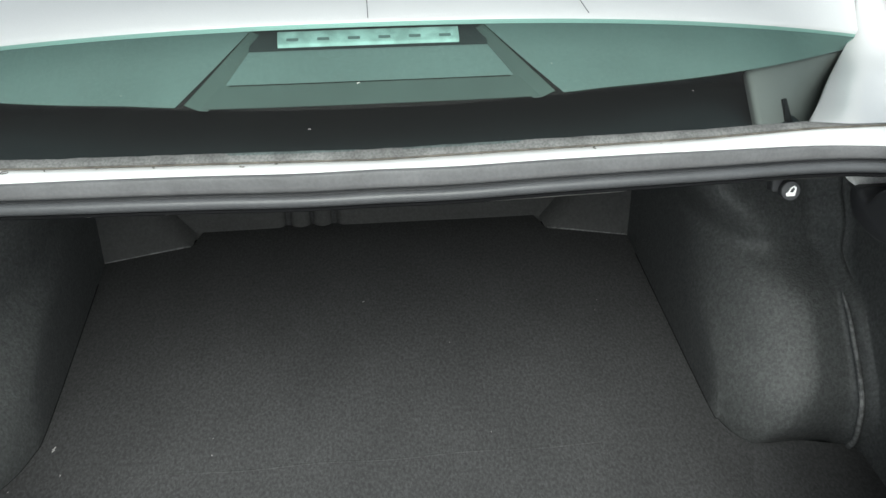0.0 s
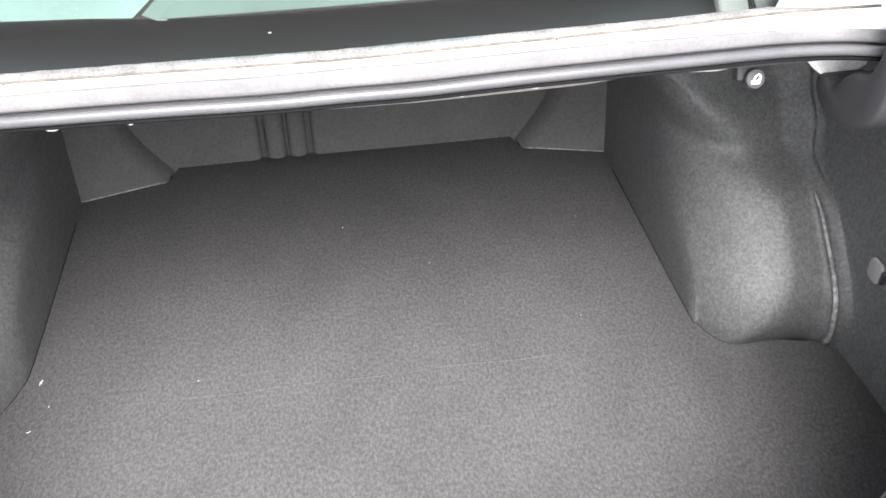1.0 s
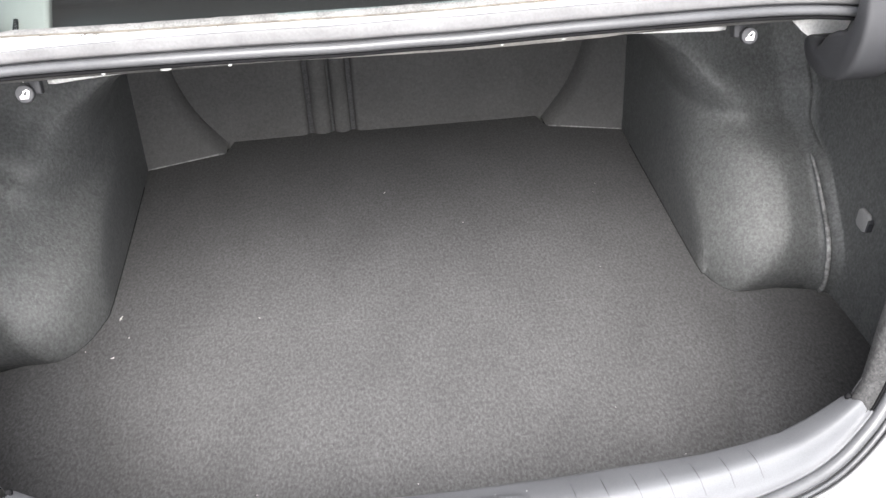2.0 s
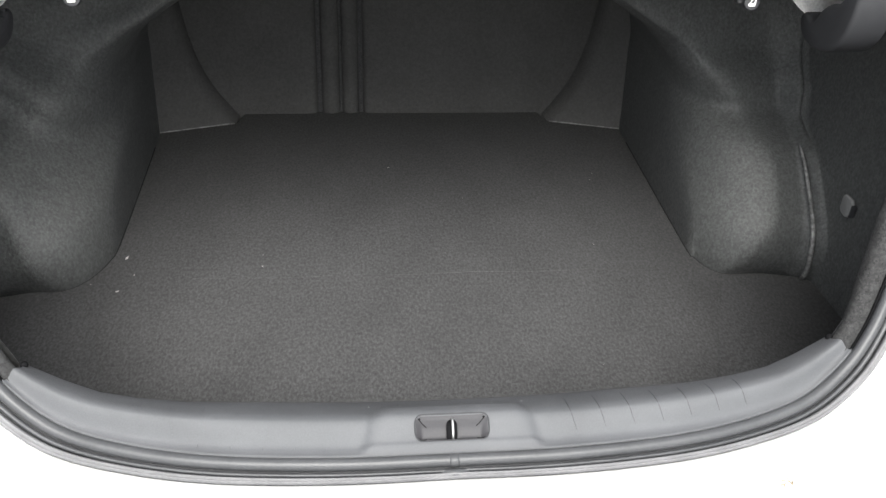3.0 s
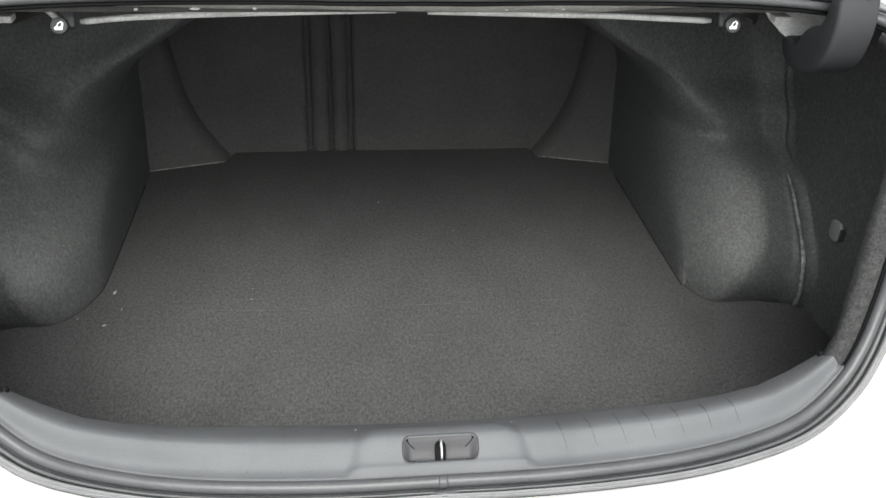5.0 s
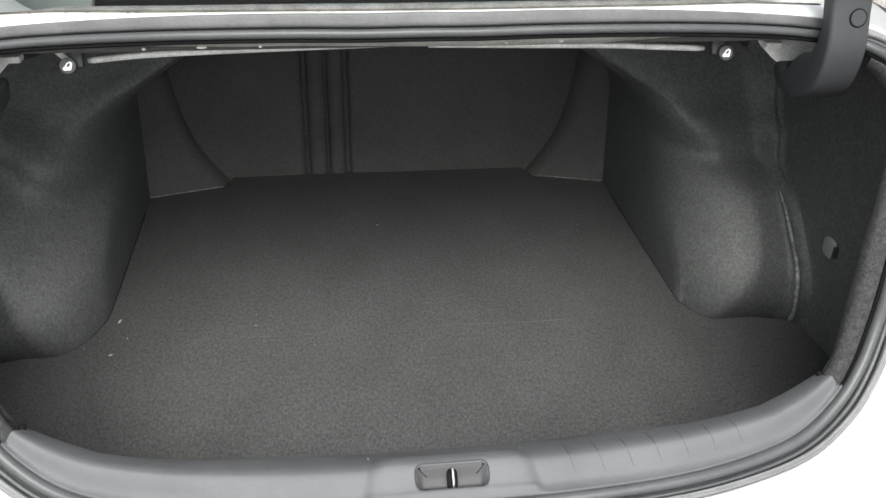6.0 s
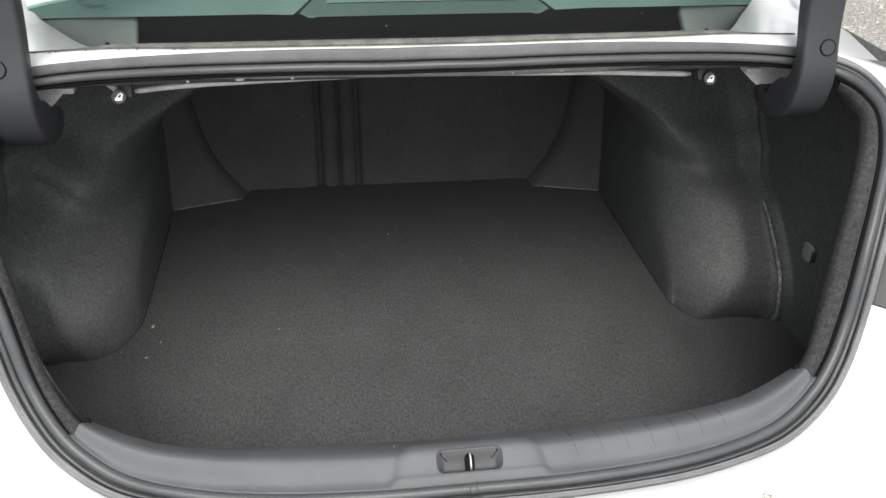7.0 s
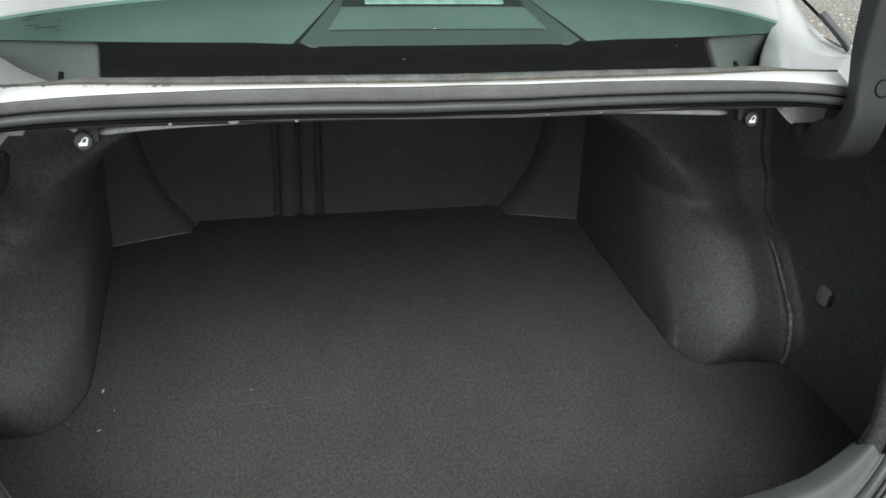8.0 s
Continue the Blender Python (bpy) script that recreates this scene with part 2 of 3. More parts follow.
    return t * t * (3 - 2 * t)


def lip_ring(low, high):
    """Cross-section of a lip all round: one shape for the sides and the foot, another along the upper run."""
    rows = []
    for i in range(N):
        k = upper(i)
        crumple = 0.0011 * noise.noise((LOOP[i].x * 28, 2, 0)) * (1 - k) * max(0.25, 1 - abs(LOOP[i].x) / 0.3)
        rows.append([rail(i, lip(i, a) * (1 - k) + c * k * (lerp(abs(LOOP[i].x), [(0, 1.2), (0.25, 1.14), (0.45, 1.0)]) if c > 0.012 else 1) + crumple, b * (1 - k) + d * k + crumple) for (a, b), (c, d) in zip(low, high)])
    return grid(rows, True, True)


seal = part("weatherstrip", tube([rail(i, -0.0025 + 0.0002 * upper(i), -0.0005 * upper(i)) for i in range(N)], lambda q: 0.0066 - 0.0012 * upper(int(q * (N - 1) + 0.5)), 12, closed=True), RUBBER, car, "grey rubber seal round the trunk opening")
# Black strip drawn for the dark gap line between sill and seal.
part("inner_lip", grid([[rail(i, o, b) for o, b in ((-0.006, -0.004), (-0.0105, -0.0025), (-0.0112, -0.007), (-0.008, -0.012))] for i in range(N)], True, True), BLACK, seal)
part("middle_lip", lip_ring(((0.0056, -0.008), (0.0062, -0.0008), (0.0084, 0.0012), (0.0102, -0.0002), (0.0108, -0.008)), ((0.0065, -0.012), (0.0072, -0.0075), (0.0084, -0.007), (0.0098, -0.0075), (0.0104, -0.012))), RUBBER, seal)
part("outer_lip", lip_ring(((0.0118, -0.008), (0.0122, 0.0014), (0.0134, 0.0036), (0.0150, 0.0030), (0.0157, 0.0008), (0.0164, 0.0026), (0.0178, 0.0020), (0.0188, -0.001), (0.017, -0.012)), ((0.0052, -0.008), (0.0056, 0.0002), (0.0072, 0.0026), (0.0102, 0.0036), (0.013, 0.0044), (0.0155, 0.005), (0.017, 0.0048), (0.0185, 0.0), (0.017, -0.012))), LIT_LIP_RUBBER, seal).data.materials.append(SHADED_LIP_RUBBER)
# Upper run takes the darker copy, so its shade is in the colour.
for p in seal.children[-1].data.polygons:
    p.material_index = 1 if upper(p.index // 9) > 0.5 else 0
# Dark sheet under the lips; the groove's shade is in its colour.
part("groove", grid([[rail(i, o, b) for o, b in ((0.001, -0.0055), (0.014, -0.0065))] for i in range(N)], True), DARK_PLASTIC, seal)
part("seal_joint", tube([rail(0, -0.002, 0.0005) + Vector((0.0016 * k, 0, 0)) for k in range(-3, 4)], lambda q: 0.0064 + 0.0007 * math.sin(math.pi * q), 12), RUBBER, seal)
part("joint_patch", tube([rail(0, lip(0, 0.012), -0.001) + Vector((0.002 * k, 0.0012 * abs(k) / 4, 0)) for k in range(-8, 9)], lambda q: 0.001 + 0.0036 * math.sin(math.pi * q), 10), RUBBER, seal)


# white skin round the opening, from the seal outwards in rings
def ring_from(table):
    """Points spread along the right half of the edge, one table row for each edge point."""
    return spline([Vector(p) for p in table], STEPS)


K = 16  # last edge point that the rear skin reaches
OUT1 = [(0, -0.12, 0.722), (0.13, -0.118, 0.722), (0.26, -0.108, 0.722), (0.36, -0.085, 0.725), (0.44, -0.05, 0.735), (0.505, -0.01, 0.76),
        (0.55, 0.015, 0.79), (0.585, 0.035, 0.83), (0.605, 0.05, 0.875), (0.62, 0.07, 0.93), (0.635, 0.11, 0.985), (0.648, 0.16, 1.03),
        (0.658, 0.22, 1.062), (0.663, 0.27, 1.078), (0.665, 0.315, 1.084), (0.667, 0.352, 1.087), (0.668, 0.38, 1.088)]
OUT2 = [(0, -0.15, 0.66), (0.15, -0.148, 0.66), (0.3, -0.138, 0.66), (0.44, -0.115, 0.665), (0.56, -0.075, 0.68), (0.66, -0.02, 0.71),
        (0.73, 0.02, 0.75), (0.78, 0.055, 0.79), (0.81, 0.085, 0.83), (0.83, 0.12, 0.87), (0.84, 0.16, 0.905), (0.85, 0.2, 0.935),
        (0.85, 0.24, 0.95), (0.85, 0.28, 0.96), (0.85, 0.32, 0.965), (0.85, 0.352, 0.97), (0.85, 0.38, 0.97)]
OUT3 = [(0, -0.17, 0.4), (0.18, -0.167, 0.4), (0.36, -0.155, 0.4), (0.53, -0.125, 0.4), (0.67, -0.07, 0.42), (0.78, 0.0, 0.45),
        (0.84, 0.06, 0.5), (0.87, 0.11, 0.55), (0.885, 0.15, 0.6), (0.89, 0.18, 0.63), (0.89, 0.21, 0.65), (0.89, 0.24, 0.66),
        (0.89, 0.27, 0.66), (0.89, 0.3, 0.66), (0.89, 0.32, 0.66), (0.89, 0.352, 0.66), (0.89, 0.38, 0.66)]
r1, r2, r3 = ring_from(OUT1), ring_from(OUT2), ring_from(OUT3)
M = K * STEPS + 1
for side in (1, -1):
    def flip(p):
        return Vector((p[0] * side, p[1], p[2]))
    rows = []
    for i in range(M):
        a, b = rail(i, lip(i, 0.0165), -0.012), rail(i, lip(i, 0.0185) + 0.0008, -0.004)
        c, d, e = r1[i], r2[i], r3[i]
        mid = b.lerp(c, 0.5) + facing(b.z) * 0.004
        f = Vector((e.x * 0.97, e.y + 0.05, 0.22))
        rows.append([flip(q) for q in (a, b, mid, c, c.lerp(d, 0.12) + facing(c.z) * 0.004, d, e, f)])
    lo, hi = 8 * STEPS - (2 if side > 0 else 4), 12 * STEPS - 2
    part("rear_body_panel", grid(rows[:lo + 1]), PAINT, car)
    part("upper_corner_panel", grid(rows[hi:]), PAINT, car)
    part("tail_lamp", grid([[q + facing(q.z) * (0.003 if 1 <= k <= 4 else 0) for k, q in enumerate(row[:6])] for row in rows[lo:hi + 1]]), LAMP_LENS, car, "smoked grey tail lamp lens")
    part("rear_fender", grid([row[5:] for row in rows[lo:hi + 1]]), PAINT, car)

# quarter panel and roof pillar: inner edge along the ledge, then up the side of the rear window
STATIONS = [(0.39, 0.43, 1.118), (0.425, 0.438, 1.117), (0.463, 0.457, 1.112), (0.51, 0.49, 1.108), (0.57, 0.53, 1.108), (0.615, 0.563, 1.112), (0.642, 0.584, 1.13), (0.68, 0.597, 1.17),
            (0.75, 0.6, 1.235), (0.95, 0.6, 1.31), (1.25, 0.59, 1.4), (1.7, 0.57, 1.43)]
fine = spline([(x, y, z) for y, x, z in STATIONS], 4)
for side in (1, -1):
    rows = []
    for p in fine:
        sh = lerp(p.y, [(0.39, 0.668), (0.55, 0.695), (0.8, 0.72), (1.7, 0.72)])
        zsh = lerp(p.y, [(0.39, 1.088), (0.55, 1.094), (0.8, 1.075), (1.7, 1.05)])
        rows.append([Vector((x * side, p.y, z)) for x, z in ((p.x - 0.004, p.z - 0.012), (p.x, p.z), (p.x * 0.6 + sh * 0.4, p.z * 0.55 + zsh * 0.45 + 0.004),
                    (sh, zsh), (sh + 0.03, zsh - 0.025), (0.85, 0.97), (0.89, 0.66), (0.86, 0.25))])
    quarter = part("quarter_panel", grid(rows), PAINT, car)
    joint = spline([(side * 0.668, 0.56, 1.1), (side * 0.664, 0.6, 1.118), (side * 0.658, 0.66, 1.138), (side * 0.65, 0.74, 1.16)], 4)
    part("panel_joint", tube(joint, 0.0025, 6), BLACK, quarter)
    path = spline([(side * 0.667, 0.55, 1.106), (side * 0.664, 0.58, 1.119), (side * 0.66, 0.63, 1.137)], 4)
    moulding = part("window_moulding", tube(path, 0.0055, 8), CHROME, quarter, "bright side window moulding with dark borders")
    for off in (-0.0065, 0.0065):
        part("border", tube([p + Vector((side * off, 0, -abs(off) * 0.2)) for p in path], 0.0022, 6), DARK_PLASTIC, moulding)

# ledge between the seal and the rear window
XS = [-0.53 + 1.06 * k / 52 for k in range(53)]
SEAL_Y = [(0, 0.328), (0.07, 0.3285), (0.16, 0.333), (0.3, 0.343), (0.42, 0.361), (0.5, 0.364), (0.56, 0.355)]
SEAL_Z = [(0, 1.125), (0.16, 1.1245), (0.3, 1.121), (0.42, 1.112), (0.5, 1.105), (0.56, 1.098)]
FRONT_Y = [(0, 0.362), (0.3, 0.378), (0.42, 0.391), (0.53, 0.403)]
FRONT_Z = [(0, 1.139), (0.3, 1.136), (0.42, 1.134), (0.53, 1.127)]
rows = []
for x in XS:
    u = abs(x)
    y, z, fy, fz = lerp(u, SEAL_Y), lerp(u, SEAL_Z), lerp(u, FRONT_Y), lerp(u, FRONT_Z)
    rows.append([(x, y + 0.017, z - 0.004), (x, y + 0.013, z + 0.012), (x, y + 0.0095, z + 0.0165), (x, y + 0.0125, z + 0.0192), (x, fy - 0.006, fz + 0.001), (x, fy + 0.004, fz), (x, fy + 0.012, fz - 0.012)])
part("window_ledge", grid(rows), PAINT, car)
rows = []
for k in range(105):
    x = -0.535 + 1.07 * k / 104
    u = abs(x)
    fy, fz = lerp(u, FRONT_Y), lerp(u, FRONT_Z)
    w = 0.0016 * noise.noise((x * 60, 0, 0)) + 0.0008 * noise.noise((x * 200, 3, 0))
    h = 1 - 0.62 * (u / 0.53) ** 2
    b = lerp(u, [(0, 1), (0.41, 1), (0.46, 0.35), (0.53, 0.25)])
    rows.append([(x, fy + 0.004 * (1 - h) + w * 0.3, fz - 0.002), (x, fy + 0.004 * (1 - h) + 0.001 + w, fz + 0.003 * h), (x, fy + 0.004 + 0.001 * b, fz + (0.0042 + w * 0.6) * h * b), (x, fy + 0.004 + (0.0065 + w) * b, fz + 0.0062 * h * b), (x, fy + 0.004 + 0.012 * b, fz + 0.003 * h * b - 0.002)])
bead = [(x, lerp(abs(x), FRONT_Y) + 0.0005, lerp(abs(x), FRONT_Z) + 0.0012) for x in XS]
part("sealant_bead", tube(bead, 0.0011, 6, up=(0, 0, 1)), SEALANT, car, "thin tan bead of sealant")
part("grimy_strip", grid(rows), DIRT, car, "dirt-crusted rubber strip under the rear window")
LIP_DROP = [(0, 1), (0.22, 1), (0.34, 0.45), (0.49, 0.0)]
metal_lip = part("metal_lip", grid([[(x, lerp(abs(x), SEAL_Y) + 0.006, lerp(abs(x), SEAL_Z) - 0.009), (x, lerp(abs(x), SEAL_Y) + 0.008, lerp(abs(x), SEAL_Z) - 0.014),
     (x, lerp(abs(x), SEAL_Y) + 0.02, lerp(abs(x), SEAL_Z) - 0.014 - (0.011 + 0.002 * math.sin(x * 9)) * lerp(abs(x), LIP_DROP)), (x, lerp(abs(x), SEAL_Y) + 0.04, lerp(abs(x), SEAL_Z) - 0.015 - 0.011 * lerp(abs(x), LIP_DROP))] for x in XS if abs(x) < 0.49]), LIP_METAL, car,
     "bare grey metal edge under the seal")


for x, w in ((-0.322, 0.0035), (-0.255, 0.009), (-0.187, 0.0035), (0.106, 0.004), (0.175, 0.005)):
    bm = bmesh.new()
    bmesh.ops.create_icosphere(bm, subdivisions=2, radius=1, matrix=Matrix.Translation((x, lerp(abs(x), SEAL_Y) + 0.017, lerp(abs(x), SEAL_Z) - 0.022)) @ Matrix.Diagonal((w * 0.7, 0.0025, 0.0016, 1)))
    part("sealer_blob", bm, WHITE_PRINT, metal_lip, "white blob of sealer")


# rear window: a bowed pane, and beneath it the black foot band, pillar trim, shelf and brake lamp
def pane(u, v, drop=0.0):
    """A point of the window: u from side to side (-1 to 1), v from its foot to its upper rim, drop metres beneath."""
    q = abs(u) ** 2.6
    foot = Vector((0.578 * u, 0.3745 + 0.262 * q, 1.1455 - 0.0655 * q))
    rim = Vector((0.583 * u, 0.515 + 0.115 * q, 1.204 - 0.075 * q))
    return foot.lerp(rim, v) - Vector((0, -0.38, 0.92)) * drop


def pane_grid(us, vs, drop):
    return grid([[pane(u, v(u) if callable(v) else v, drop) for u in us] for v in vs])


def span(a, b, n):
    return [a + (b - a) * k / (n - 1) for k in range(n)]


def veil(u):
    """Upper end of the dark foot of the window."""
    return 0.3 + 0.05 * min(1, (u / 0.4) ** 2) + 0.2 * u ** 4


def foot_end(u):
    """The pane's hidden lower end, behind the ledge."""
    return -0.02 - 1.5 * u ** 4


def rim_end(u):
    return 1.02 - 0.1 * u * u


def between(low, high, t):
    return lambda u: low(u) + (high(u) - low(u)) * t


rear_window = part("rear_window", pane_grid(span(-1, 1, 41), [between(veil, rim_end, t) for t in span(0, 1, 7)], 0), GLASS, car, "green-tinted rear window glass")
rear_window.visible_shadow = False
# One pane in two tints: green above the veil curve, clear below.
foot_glass = part("foot_glass", pane_grid(span(-1, 1, 41), [between(foot_end, veil, t) for t in span(0, 1, 4)], 0), CLEAR_GLASS, rear_window, "clear dusty foot of the glass")
foot_glass.visible_shadow = False
# the well behind the foot of the glass, its darkness put into the colour, closed by the pillar trim at both ends
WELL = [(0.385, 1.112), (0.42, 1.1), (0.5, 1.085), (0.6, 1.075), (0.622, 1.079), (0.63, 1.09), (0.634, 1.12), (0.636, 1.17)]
part("shelf_well", grid([[(x, y, z) for x in span(-0.463, 0.463, 9)] for y, z, _ in spline([(y, z, 0) for y, z in WELL], 3)]), WELL_BLACK, car, "near-black sheet for the dark recess behind the foot of the rear window")
for s in (1, -1):
    rows = [[pane(s * u, foot_end(u) - 0.12 + (veil(u) + 0.27 - foot_end(u)) * t, 0.014 + d) for u, d in [(0.697, 0.014), (0.697, 0.008), (0.7, 0.002), (0.71, 0)] + [(0.75 + 0.047 * k, 0.0) for k in range(7)]] for t in span(0, 1, 9)]
    trim = part("pillar_trim", grid(rows), TRIM_BEIGE, car, "grey-beige pillar trim behind the glass")
    clip = [pane(s * (0.783 - 0.006 * t), -0.34 + 0.36 * t, 0.011) for t in span(0, 1, 6)]
    part("trim_clip", tube(clip, lambda q: 0.0046 - 0.0016 * q, 8), BLACK, trim, "small black clip")
    rows = [[pane(s * u, veil(u) + 0.04 + (rim_end(u) - veil(u) - 0.04) * t, 0.004) for u in span(0.315 - 0.12 * t, 1.0, 20)] for t in span(0, 1, 8)]
    part("parcel_shelf", grid(rows), SHELF, car, "pale fabric parcel shelf with sky haze in its tone")
    rows = [[pane(s * (0.316 - 0.12 * t), 0.3 + 0.7 * t, 0.004), pane(s * (0.295 - 0.12 * t), 0.3 + 0.7 * t, 0.012), pane(s * (0.28 - 0.115 * t), 0.3 + 0.7 * t, 0.013)] for t in span(0.13, 1, 8)]
    part("lamp_shroud_side", grid(rows), SHROUD, car)
brake = part("high_brake_lamp", grid([[pane(u * (1 - 0.36 * v), 0.28 + 0.72 * v, 0.012) for u in span(-0.3, 0.3, 13)] for v in span(0.17, 0.42, 5)]), SHROUD, car, "third brake lamp with a dark funnel-shaped shroud")
part("shroud_step", grid([[pane(u * (1 - 0.36 * v), 0.28 + 0.72 * v, 0.011 - 0.004 * (v - 0.42)) for u in span(-0.28, 0.28, 13)] for v in span(0.425, 0.82, 4)]), SHELF, brake)
part("shroud_back", grid([[pane(u, v, 0.009) for u in span(-0.2, 0.2, 9)] for v in (0.85, 1.04)]), DARK_PLASTIC, brake)
part("lens", grid([[pane(u, v, d) for u in span(-0.152, 0.152, 25)] for v, d in ((0.87, 0.008), (0.89, 0.005), (0.985, 0.0045), (1.0, 0.006))]), LENS_CLEAR, brake, "clear ribbed lamp lens")
for k in range(6):
    u = -0.127 + 0.051 * k
    part("reflector_cell", grid([[pane(u + du, v, 0.0038) for du in (-0.01, 0.01)] for v in (0.9, 0.925)]), SHELF, brake)
for k, (u, v, w) in enumerate(((-0.825, 0.86, 0.034), (-0.84, 0.8, 0.024), (-0.775, 0.74, 0.006), (-0.77, 0.78, 0.004), (-0.8, 0.64, 0.05), (-0.775, 0.57, 0.016), (-0.83, 0.69, 0.03))):
    part("etched_mark", pane_grid([u - w / 2, u + w / 2], [v, v + 0.014], -0.001), DARK_PLASTIC, rear_window)

# fine dark lines on the glass rim
for pts in ([(0.35, 1.34), (0.362, 1.2), (0.38, 0.99)], [(0.0, 1.3), (0.0, 1.12), (0.0, 0.99)]):
    part("heating_wire", tube(spline([pane(u, v, -0.01) for u, v in pts], 6), 0.0004, 5), DARK_PLASTIC, rear_window)

# white panel standing in for the sky's bright reflection on the upper glass, carried on as the roof
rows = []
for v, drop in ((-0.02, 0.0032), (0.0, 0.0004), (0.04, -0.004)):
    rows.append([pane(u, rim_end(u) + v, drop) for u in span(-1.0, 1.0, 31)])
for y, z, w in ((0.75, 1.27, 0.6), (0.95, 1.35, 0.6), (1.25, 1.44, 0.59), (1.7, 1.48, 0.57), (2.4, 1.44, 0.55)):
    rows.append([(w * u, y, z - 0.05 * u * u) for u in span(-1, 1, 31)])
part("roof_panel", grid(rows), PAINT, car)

# plain front of the body, closing the car
FRONT = [(1.68, 1.43, 1.05, 0.57), (2.4, 1.44, 1.03, 0.57), (3.0, 1.36, 1.0, 0.58), (3.35, 1.18, 0.98, 0.62), (3.7, 1.0, 0.95, 0.66), (4.2, 0.92, 0.86, 0.68), (4.5, 0.82, 0.76, 0.66), (4.62, 0.6, 0.58, 0.6)]
for side in (1, -1):
    rows = []
    for p in spline([(y, z, 0) for y, z, _, _ in FRONT], 4):
        belt, wide = lerp(p.x, [(y, b) for y, _, b, _ in FRONT]), lerp(p.x, [(y, w) for y, _, _, w in FRONT])
        pull = 1 - 0.25 * min(max((p.x - 3.9) / 0.72, 0), 1) ** 2
        rows.append([(x * side * pull, p.x, z) for x, z in ((0, p.y), (wide * 0.6, p.y - 0.015), (wide, p.y - 0.04 * min(1, (p.y - 0.5))), (0.72, min(belt, p.y - 0.03)), (0.86, min(belt, p.y) - 0.09), (0.89, 0.55), (0.86, 0.25))])
    part("front_body", grid(rows), PAINT, car)

# ---- inside of the trunk ----
def edge_in(z):
    """Inner rim of the side lining at height z: x, y."""
    return (lerp(z, [(0.79, 0.452), (0.833, 0.474), (0.876, 0.493), (0.926, 0.511), (0.98, 0.535), (1.03, 0.566), (1.05, 0.582), (1.07, 0.592), (1.1, 0.6)]),
            lerp(z, [(0.79, 0.073), (0.833, 0.082), (0.876, 0.096), (0.926, 0.117), (0.98, 0.15), (1.03, 0.205), (1.05, 0.24), (1.07, 0.29), (1.1, 0.34)]))


FACE_Y = [(0.54, 0.511), (0.565, 0.498), (0.595, 0.488), (0.62, 0.489), (0.64, 0.495), (0.66, 0.509), (0.68, 0.528), (0.70, 0.551), (0.72, 0.574), (0.735, 0.593), (0.748, 0.618), (0.757, 0.645), (0.765, 0.668), (0.773, 0.682), (0.784, 0.689),
          (0.8, 0.692), (0.818, 0.698), (0.834, 0.71), (0.85, 0.726), (0.87, 0.74), (0.9, 0.748), (0.93, 0.757), (1.0, 0.785), (1.1, 0.82)]
FACE_OTHER = [(0.54, 0.511), (0.565, 0.498), (0.595, 0.488), (0.62, 0.488), (0.64, 0.495), (0.66, 0.51), (0.68, 0.538), (0.70, 0.575), (0.72, 0.614), (0.735, 0.638), (0.75, 0.652), (0.765, 0.6555), (0.785, 0.658), (0.798, 0.664),
              (0.815, 0.684), (0.835, 0.71), (0.855, 0.729), (0.875, 0.737), (0.91, 0.745), (0.94, 0.758), (1.0, 0.785), (1.1, 0.82)]
FACE = {1: [(p.x, p.y) for p in spline([(z, y, 0) for z, y in FACE_Y], 3)], -1: [(p.x, p.y) for p in spline([(z, y, 0) for z, y in FACE_OTHER], 3)]}
WALL_X = [(0.54, 0.493), (0.77, 0.489), (0.81, 0.478), (0.85, 0.452), (0.88, 0.42), (0.91, 0.375), (0.94, 0.325), (1.0, 0.27), (1.1, 0.24)]
FLOOR_Z = 0.55


def face(z, x, side):
    """How far back the wheel arch's face lies; the shoulder above the other arch rises outwards."""
    if side < 0 and z > 0.64:
        z -= min(max(0.75 * (x - 0.56), -0.05), 0.07) * min((z - 0.64) / 0.08, 1)
    return lerp(z, FACE[side])


def lining_row(z, side):
    w = lerp(z, WALL_X)
    ex, ey = edge_in(z)
    s = 0.674
    r = lerp(z, [(0.55, 0.86), (0.6, 1.1), (0.66, 1.35), (0.73, 1.4), (0.8, 0.95), (0.9, 0.6)])
    if side > 0:
        r *= lerp(z, [(0.55, 0.66), (0.6, 0.8), (0.68, 1.0)])
    hollow = lerp(z, [(0.56, 0.006), (0.62, 0.016), (0.69, 0.024), (0.8, 0.024), (0.9, 0.014)])
    deep = lerp(z, FACE[side])
    pts = [(w, 1.06), (w, 0.98), (w, max(deep + 0.22, 0.9))]
    pts += [(w + dx * r, face(z, w + dx * r, side) + dy * r) for dx, dy in ((0.003, 0.15), (0.011, 0.095), (0.028, 0.05), (0.052, 0.018), (0.082, 0))]
    x0 = w + 0.082 * r
    pts += [(x, face(z, x, side) - dy + q * hollow) for x, dy, q in ((x0 + (s - x0) * g, dy, q) for g, dy, q in ((0.3, 0.001, 0.2), (0.58, 0.003, 0.5), (0.78, 0.006, 0.62), (0.9, 0.014, 0.3), (1, 0.02, 0)))]
    f = face(z, s, side)
    back = [(s + 0.006, f - 0.024), (s + 0.01, f - 0.05), (0.69, 0.34), (0.688, 0.24), (0.665, 0.165), (max(0.6, ex + 0.04), 0.5 * (ey + 0.12) + 0.02), (ex + 0.02, ey + 0.012), (ex, ey)]
    low = lerp(z, [(0.9, 0.0), (0.94, 0.1), (0.985, 0.165), (1.03, 0.225), (1.06, 0.29), (1.08, 0.34), (1.1, 0.38)])
    back = [(x, max(y, low)) for x, y in back]
    return spline([(x, y, z) for x, y in pts], 3) + spline([(x, y, z) for x, y in back], 3)


